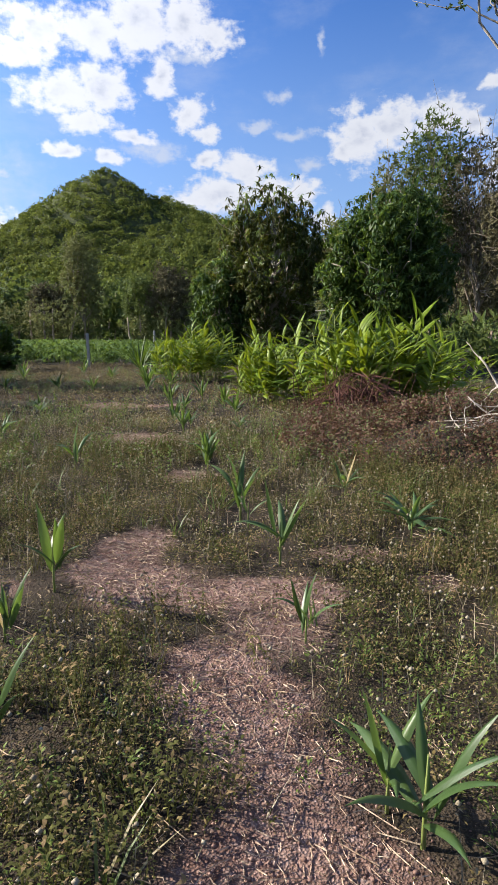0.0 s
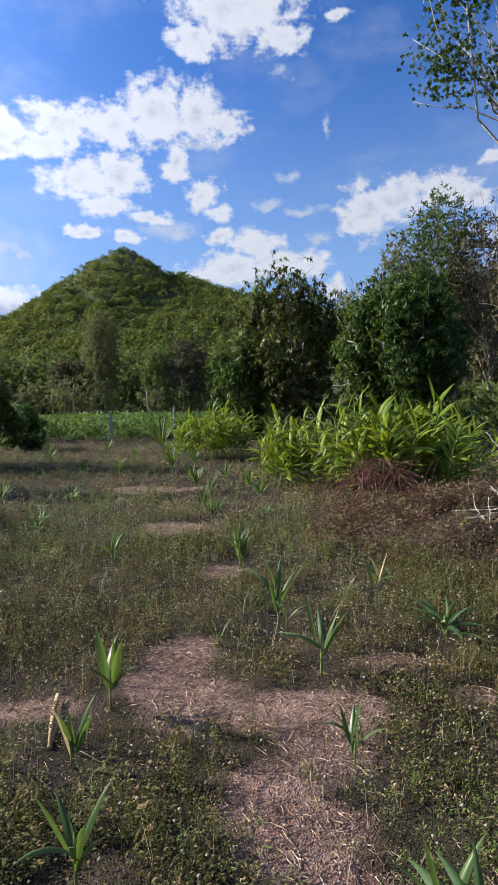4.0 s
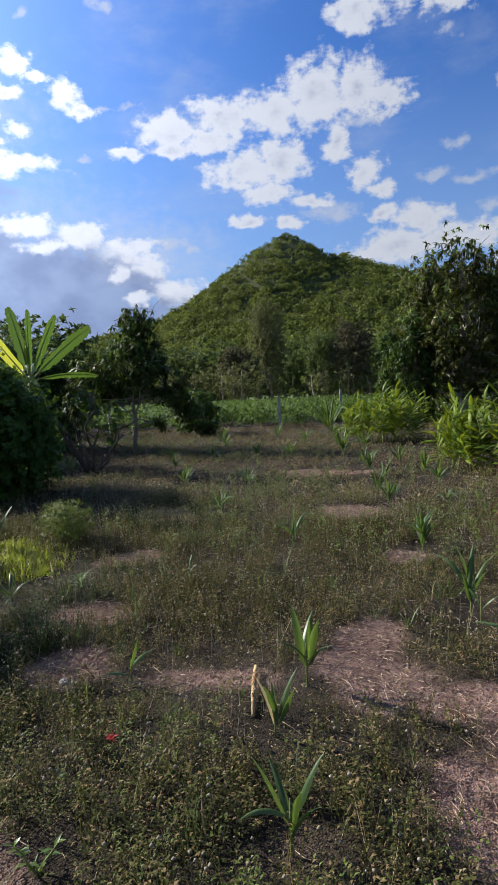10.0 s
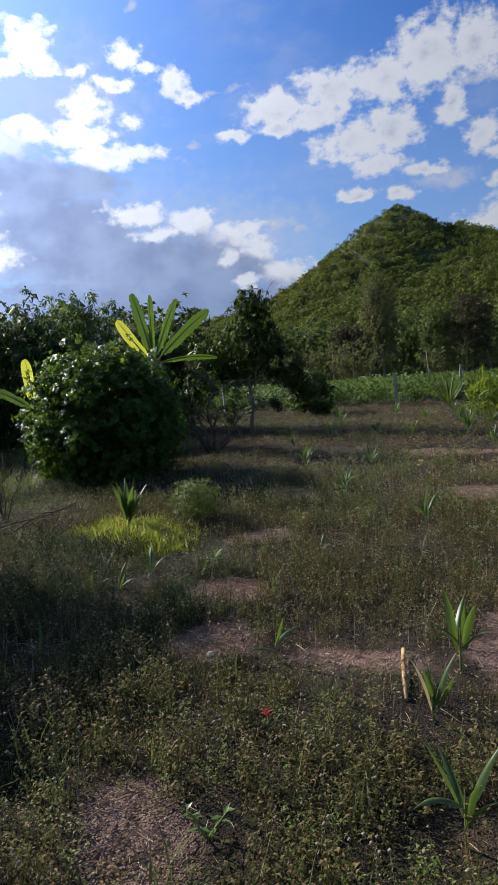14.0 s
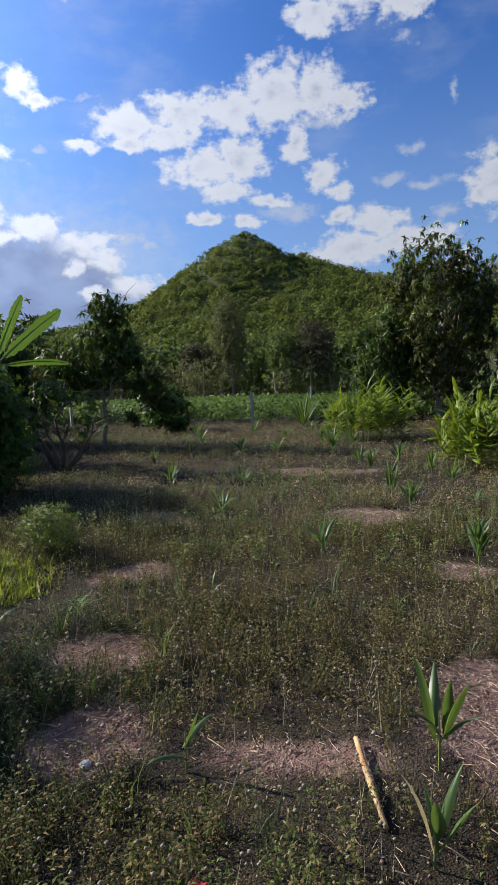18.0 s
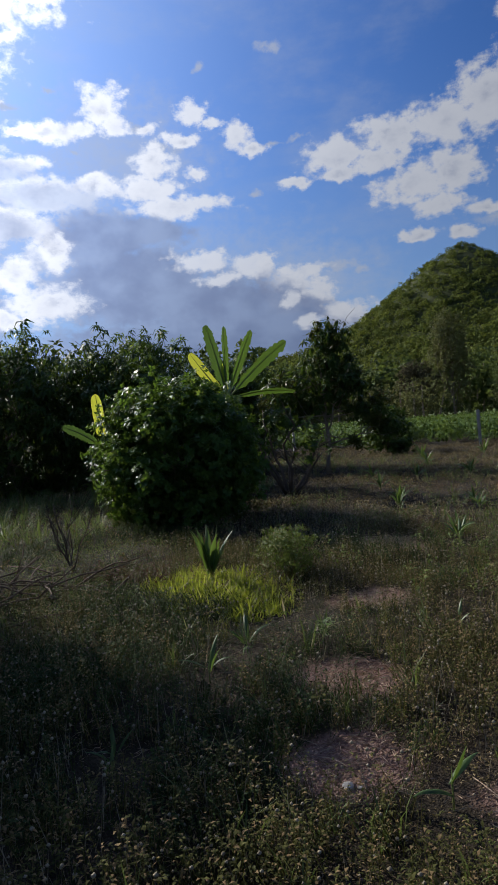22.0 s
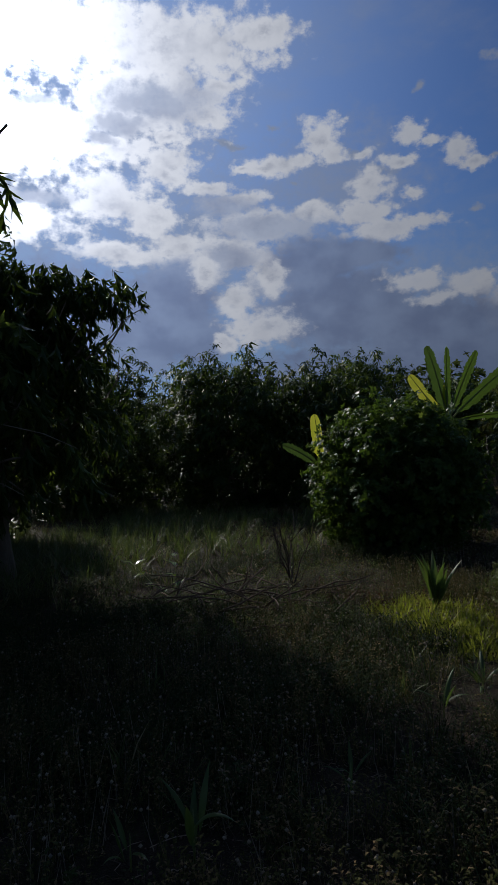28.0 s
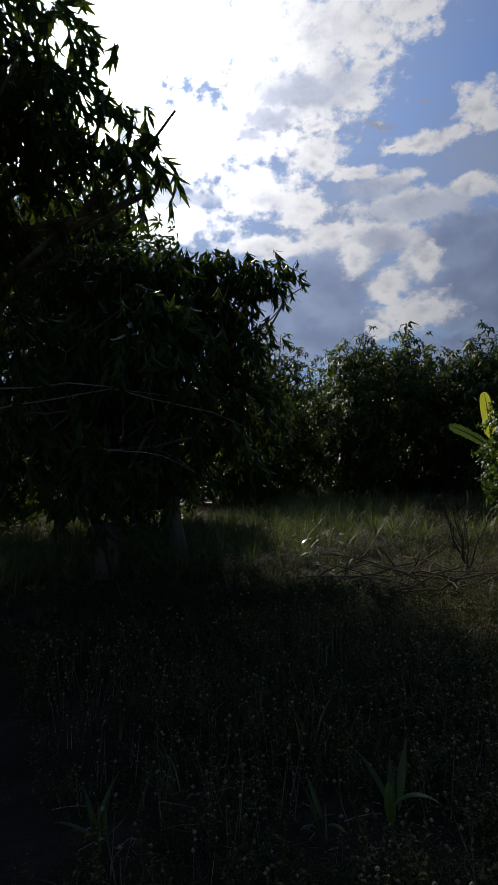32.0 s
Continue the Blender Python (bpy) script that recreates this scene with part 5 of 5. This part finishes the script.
PUFFS = [puff_head(h) for h in (0.07, 0.11, 0.15, 0.19)]
def cover(x, y):
    """Where weeds grow: off the trodden soil and not right up against the planted shoots."""
    near = np.full(len(x), 9.0)
    for sx, sy in SHOOT_SPOTS:
        near = np.minimum(near, np.hypot(x - sx, y - sy))
    vines = np.clip(1.6 - ((x - 2.2) / 1.5) ** 2 - ((y - 6.8) / 1.7) ** 2, 0, 1)
    return (1 - bareness(x, y)) * (1 - 0.85 * vines) * np.clip(near / 0.17 - 0.4, 0.03, 1)



stuff = lambda name, label, cat, vf, mat: tagged(new(name, mesh_of(name, *vf, mat)), label, cat, "", "stuff")
def shade_side(x, y):
    """1 where darkened weeds deepen the orchard's shade, 0 out on the dry field."""
    return np.clip((-1.55 - 0.12 * y - x + 1.6 * (patchy(x, y, 1.6, 21.0) - 0.5)) / 0.5, 0, 1) * np.clip((5.2 - y) / 1.0, 0, 1)


stuff("creeping_weeds", "dense low creeping weeds of a deep green, darkened for shade", "weeds", strewn(34000, (-7, -0.8, 0.5, 5.4), lambda x, y: (0.02 + 0.98 * cover(x, y) ** 1.6) * shade_side(x, y) * (0.25 + 0.75 * patchy(x, y, 2.6, 3.0)), (0.6, 1.4), CREEPERS, 0.3, 0.0, lambda x, y: 0.55 + 1.0 * np.clip(patchy(x, y, 2.7, 5.5) * 1.6 - 0.3, 0, 1)), WEED_GREEN_DIM)
stuff("weeds", "low grey-green weeds with small leaves", "weeds", strewn(42000, (-5.6, 2.8, 0.5, 8.0), lambda x, y: (1 - 0.85 * shade_side(x, y)) * (0.03 + 0.97 * cover(x, y) ** 2.2) * (0.3 + 0.7 * patchy(x, y, 2.3, 1.0)), (0.55, 1.4), HERBS, 0.3, 0.0, lambda x, y: 0.5 + 1.0 * np.clip(patchy(x, y, 3.1, 5.0) * 1.6 - 0.3, 0, 1)), WEED)
stuff("weeds", "low weeds over the farther field", "weeds", strewn(46000, (-14, 6, 7.0, 24), lambda x, y: (0.03 + 0.97 * cover(x, y) ** 2) * (0.3 + 0.7 * patchy(x, y, 1.3, 2.0)), (0.6, 1.4), HERBS_FAR, 0.3, 0.0, lambda x, y: 0.5 + 1.0 * patchy(x, y, 1.9, 5.0)), WEED_DRY)
stuff("weeds", "weeds in the shade under the orchard trees", "weeds", strewn(9000, (-20, -5.5, -4, 9), lambda x, y: 0.6 * (np.hypot((x + 6) / 1.2, (y - 3.8) / .8) > 1), (0.7, 1.6), HERBS_FAR), WEED)
stuff("weeds", "weeds on the ground behind the walker", "weeds", strewn(5000, (-6, 6, -4, 0.6), lambda x, y: 0.6 + 0 * x, (0.7, 1.4), HERBS), WEED)
stuff("leafy_weeds", "patches of taller bright green leafy weeds", "weeds",
      strewn(24000, (-7, 3.5, 0.5, 9), lambda x, y: cover(x, y) ** 2 * np.clip(patchy(x, y, 1.7, 4.0) * 2.4 - 1.25, 0, 1), (0.5, 1.3), LUSH), WEED_LUSH)
stuff("dry_weeds", "dry tan weeds between the green ones", "weeds", strewn(15000, (-6.0, 3.0, 0.5, 9.0), lambda x, y: (1 - 0.9 * shade_side(x, y)) * (0.05 + 0.95 * cover(x, y) ** 2) * patchy(x, y, 1.4, 11.0), (0.5, 1.6), HERBS, 0.4), WEED_DRY)
stuff("stemmed_weeds", "upright stemmed weeds ankle high", "weeds", strewn(9500, (-6, 3, 0.5, 6.5), lambda x, y: cover(x, y) ** 2 * np.clip(patchy(x, y, 1.9, 6.0) * 2.2 - 0.75, 0, 1), (0.6, 1.4), STALKY, 0.2), WEED)
stuff("stemmed_weeds", "upright stemmed weeds on the farther field", "weeds", strewn(7000, (-12, 5, 5, 20), lambda x, y: cover(x, y) ** 2 * np.clip(patchy(x, y, 1.2, 6.5) * 2.4 - 0.95, 0, 1), (0.6, 1.5), STALKY_FAR, 0.2), WEED_LUSH)
stuff("seed_heads", "pale round seed heads on thin stems", "seed heads", strewn(20000, (-6, 3.0, 0.6, 9), lambda x, y: cover(x, y) ** 1.5 * (0.2 + 0.6 * patchy(x, y, 2.0, 7.0)), (0.6, 1.4), PUFFS), PUFF)
stuff("grass_tufts", "thin grass tufts among the weeds", "grass", strewn(2800, (-12, 6, 0.6, 20), lambda x, y: cover(x, y) ** 2 * patchy(x, y, 1.1, 9.0), (0.5, 1.4), TUFTS, 0.2), GRASS)
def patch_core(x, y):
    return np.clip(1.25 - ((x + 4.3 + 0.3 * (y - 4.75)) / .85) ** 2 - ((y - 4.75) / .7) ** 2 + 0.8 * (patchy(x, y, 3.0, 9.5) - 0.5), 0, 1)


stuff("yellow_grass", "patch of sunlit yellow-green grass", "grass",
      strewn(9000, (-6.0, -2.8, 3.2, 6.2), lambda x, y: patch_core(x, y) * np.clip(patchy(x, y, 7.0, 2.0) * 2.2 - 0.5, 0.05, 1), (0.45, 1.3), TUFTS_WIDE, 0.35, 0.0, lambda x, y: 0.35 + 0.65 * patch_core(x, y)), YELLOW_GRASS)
stuff("tall_grass", "tall rank grass under the orchard trees", "grass", strewn(4800, (-17, -7.6, -2, 12), lambda x, y: np.clip(patchy(x, y, 0.9, 3.0) * 2 - 0.45, 0, 1) * (np.hypot(x + 5.6, y - 4) > 1.8), (0.4, 0.9), TUFTS_BIG, 0.2), GRASS)
stuff("leafy_weeds", "rank green weeds in the half shade", "weeds", strewn(6000, (-8, -2.4, 0.8, 7), lambda x, y: cover(x, y) ** 2 * np.clip(patchy(x, y, 1.5, 8.0) * 2.2 - 0.6, 0, 1) * (np.hypot((x + 4.35) / 1.1, (y - 4.75) / .8) > 1) * (np.hypot((x + 6) / 1.3, (y - 3.8) / .9) > 1), (0.6, 1.4), STALKY, 0.25), WEED_GREEN_DIM)
stuff("withered_weeds", "patches of withered red-brown weeds", "weeds", strewn(7000, (-6, 3, 4.5, 14), lambda x, y: cover(x, y) * np.clip(patchy(x, y, 1.6, 14.0) * 4 - 2.7, 0, 1), (0.5, 1.2), STALKY_FAR, 0.3), WEED_BROWN)
stuff("vines", "withered brown vines over the heap", "vines", strewn(8500, (0.2, 4.4, 4.6, 9.0), lambda x, y: np.clip(1.5 - ((x - 2.2) / 1.7) ** 2 - ((y - 6.8) / 1.9) ** 2, 0, 1) * np.clip(patchy(x, y, 3.0, 12.0) * 2 - 0.2, 0, 1), (0.5, 1.5), VINES, 0.5), WEED_BROWN)
def straw_bit(length, w=0.0011):
    """A bent scrap of straw, a flat ribbon of three lengths."""
    z = np.linspace(0, length, 4)
    x = np.concatenate([[0], wr.normal(size=3) * length * 0.09])
    v = np.stack([np.stack([x, np.full(4, -w), z], 1), np.stack([x + w, np.full(4, w), z], 1)], 1).reshape(-1, 3)
    return v, np.array([(0, 1, 3, 2), (2, 3, 5, 4), (4, 5, 7, 6)])


sticks = [straw_bit(L) for L in (0.02, 0.028, 0.036, 0.05, 0.065, 0.1)]
n = 95000
x, y = wr.uniform(-4, 1.6, n), wr.uniform(0.6, 8, n)
k = wr.random(n) < 0.10 + 0.85 * bareness(x, y)
x, y = x[k], y[k]
flat_dir = np.stack([wr.normal(size=len(x)), wr.normal(size=len(x)), 0.14 * wr.normal(size=len(x))], 1)
stuff("straw_litter", "dry straw and twigs strewn on the soil", "straw", scatter(sticks, np.stack([x, y, ground_height(x, y) + 0.005], 1), rot_to(flat_dir, wr.random(len(x))), wr.uniform(0.6, 1.5, len(x))), STRAW)


def crumb():
    """A clod of dry soil: a squashed, uneven octahedron."""
    v = np.array([(1, 0, 0), (-1, 0, 0), (0, 1, 0), (0, -1, 0), (0, 0, 0.7), (0, 0, -0.7)]) * wr.uniform(0.6, 1.3, (6, 1))
    return v, np.array([(0, 2, 4), (2, 1, 4), (1, 3, 4), (3, 0, 4), (2, 0, 5), (1, 2, 5), (3, 1, 5), (0, 3, 5)])


n = 60000
x, y = wr.uniform(-3.4, 1.3, n), wr.uniform(0.7, 5.4, n)
k = wr.random(n) < 0.04 + 0.9 * bareness(x, y)
x, y = x[k], y[k]
stuff("soil_crumbs", "small crumbs and clods of dry reddish soil", "soil", scatter([crumb() for _ in range(6)], np.stack([x, y, ground_height(x, y) + 0.001], 1), rot_to(np.stack([wr.normal(size=len(x)) * .3, wr.normal(size=len(x)) * .3, np.ones(len(x))], 1), wr.random(len(x)) * 6.3),
      0.0022 + 0.0075 * wr.random(len(x)) ** 3), CLOD)

# ---- small things ----
rng = np.random.default_rng(400)


def branch_thing(name, label, category, lines, mat, group=""):
    """Dry branches: each given by its two ends and its thickness."""
    x, y = lines[0][0][:2]
    t = thing(name, label, category, group, on_ground(x, y))
    z = float(ground_height(x, y))
    for a, b, r, forks in lines:
        a, b = np.array(a) - (x, y, z), np.array(b) - (x, y, z)
        line = wander(a, b, 8, 0.035, rng)
        pieces = [tube(line, np.linspace(r, r * 0.4, 8), 7)]
        for _ in range(forks):
            k = int(rng.integers(2, 7))
            d = (b - a) * rng.uniform(0.15, 0.35) + rng.normal(size=3) * 0.14 * np.linalg.norm(b - a)
            pieces.append(tube(wander(line[k], line[k] + d, 6, 0.06, rng), np.linspace(r * 0.5, r * 0.15, 6), 5))
        part("branch", mesh_of("branch", *join(*pieces), mat, True), t)


branch_thing("dead_branch", "bleached forked dead branch leaning on the heap", "branch",
             [((2.75, 6.2, 0.25), (2.35, 6.4, 1.0), 0.022, 3), ((2.6, 6.0, 0.3), (2.15, 6.1, 0.62), 0.014, 2), ((2.9, 6.1, 0.2), (2.75, 6.3, 0.85), 0.016, 3)], BARK_PALE)
branch_thing("brush_pile", "pile of thin bleached twigs on the heap", "brush pile",
             [((2.3 + rng.normal() * .3, 6.0 + rng.normal() * .3, 0.34), (2.95 + rng.normal() * .4, 5.9 + rng.normal() * .4, 0.46 + rng.random() * .15), 0.007, 1) for _ in range(22)], BARK_PALE)
branch_thing("brush_pile", "pile of dry cut branches in the shade", "brush pile",
             [((-6.0 + rng.uniform(-1.1, 1.1), 3.8 + rng.uniform(-.7, .7), 0.02), (-5.9 + rng.uniform(-1.2, 1.0), 3.9 + rng.uniform(-.8, .8), 0.06 + rng.random() * .3), 0.012, 1) for _ in range(30)], TWIG)
branch_thing("dead_sapling", "dead upright sapling with thin bare shoots", "sapling",
             [((-6.3, 4.9, 0), (-6.3 + rng.normal() * .13, 4.9 + rng.normal() * .13, 0.5 + rng.random() * .45), 0.009, 3) for _ in range(8)], BARK_DARK)

stone = thing("stone", "small pale stone on bare soil", "stone", "", on_ground(-2.2, 2.58))
for k, (dx, dy, r) in enumerate(((0, 0, 0.024), (0.045, 0.02, 0.012))):
    bm = bmesh.new()
    bmesh.ops.create_icosphere(bm, subdivisions=2, radius=r)
    for vert in bm.verts:
        vert.co *= 1 + 0.22 * noise.noise(vert.co * 40 + Vector((k, 0, 0)))
        vert.co.z *= 0.6
    me = bpy.data.meshes.new("rock")
    bm.to_mesh(me)
    bm.free()
    me.materials.append(STONE)
    part("rock", me, stone, m=pose(dx, dy, r * 0.4))

stake = thing("stake", "short pale yellow bamboo stick lying on the soil", "stake", "", on_ground(-1.19, 2.83))
line = [(0.0, 0.0, 0.03), (0.035, -0.16, 0.03), (0.07, -0.3, 0.025), (0.115, -0.46, 0.015)]
part("stick", mesh_of("stick", *tube(line, (0.010, 0.011, 0.010, 0.008), 9), STAKE_WOOD, True), stake)
for k in (1, 2):
    c = np.array(line[k])
    part("joint", mesh_of("joint", *tube([c + (-.001, .005, 0), c + (.001, -.005, 0)], (0.0122, 0.0122), 9), STAKE_WOOD, True), stake, "darker raised bamboo node")

flower = thing("red_flower", "small red flower head low in the weeds", "flower", "", on_ground(-1.56, 1.96))
part("stem", mesh_of("stem", *tube([(0, 0, 0), (0.004, 0, 0.05), (0, 0, 0.09)], (0.003, 0.003, 0.002), 5), STALK), flower)
for k in range(9):
    v, f = turned(leaflet(0.032, 0.016, 0.4), 0.5 + 0.35 * (k % 3), 0.7 * k, (0, 0, 0.085))
    part("petal", mesh_of("petal", v, f, RED_FLOWER), flower)


def sapling(label, at, h, n, mat, seed, leaf=0.11):
    rng = np.random.default_rng(seed)
    t = thing("sapling", label, "sapling", "", on_ground(*at))
    for k in range(max(2, n // 8)):
        e = (rng.normal() * 0.35 * h, rng.normal() * 0.35 * h, h * rng.uniform(.7, 1))
        line = wander((0, 0, 0), e, 6, 0.05, rng)
        part("stem", mesh_of("stem", *tube(line, np.linspace(0.006, 0.002, 6), 5), STALK), t)
        for q in range(8):
            p = line[2 + q // 2]
            v, f = turned(leaflet(leaf * rng.uniform(.7, 1.2), leaf * 0.45, 0.5), rng.uniform(.5, 1.3), rng.uniform(0, 6.3), p)
            part("leaf", mesh_of("leaf", v, f, mat), t)


sapling("young broad-leaved sapling catching the light", (-6.5, 3.65), 0.5, 16, GLOSSY, 411, 0.12)
sapling("bright green leafy herb at the patch's edge", (-4.0, 5.55), 0.38, 40, LIME, 412, 0.07)
sapling("small bright green herb on the soil", (-2.95, 3.95), 0.16, 24, MANGO_YOUNG, 413, 0.05)
sapling("small seedling with bright leaves", (-1.5, 1.36), 0.12, 16, MANGO_YOUNG, 414, 0.04)

# dark spiky plant at the fence
rng = np.random.default_rng(420)
spiky = thing("agave", "dark spiky rosette plant by the fence", "agave", "", on_ground(-3.95, 22.8))
for k in range(16):
    v, f = blade(rng.uniform(1.1, 1.5), 0.09, rng.uniform(0.25, 1.1), rng.uniform(0.05, 0.3), 0.4, 8, 0, 0, rng, widest=0.3)
    part("leaf", mesh_of("leaf", v, f, MANGO, True), spiky, m=pose(0, 0, 0.02, 0, 0, 137.5 * k))

rng = np.random.default_rng(430)
herb_bush = thing("herb_bush", "rounded bright green leafy herb beside the grass patch", "herb", "", on_ground(-3.93, 5.32))
part("stems", mesh_of("stems", *join(*[tube(wander((0, 0, 0), (rng.normal() * .14, rng.normal() * .14, .34), 5, .05, rng), np.linspace(.004, .0015, 5), 5) for _ in range(14)]), STALK), herb_bush)
part("leaves", crown_mesh("leaves", [((0, 0, .2), (.28, .28, .18)), ((.1, -.05, .36), (.15, .15, .12)), ((-.16, .1, .3), (.14, .14, .1))], [herb(12, .05, .026, .013) for _ in range(4)], 420, WEED_LUSH, rng, 0.85), herb_bush, kind="stuff")
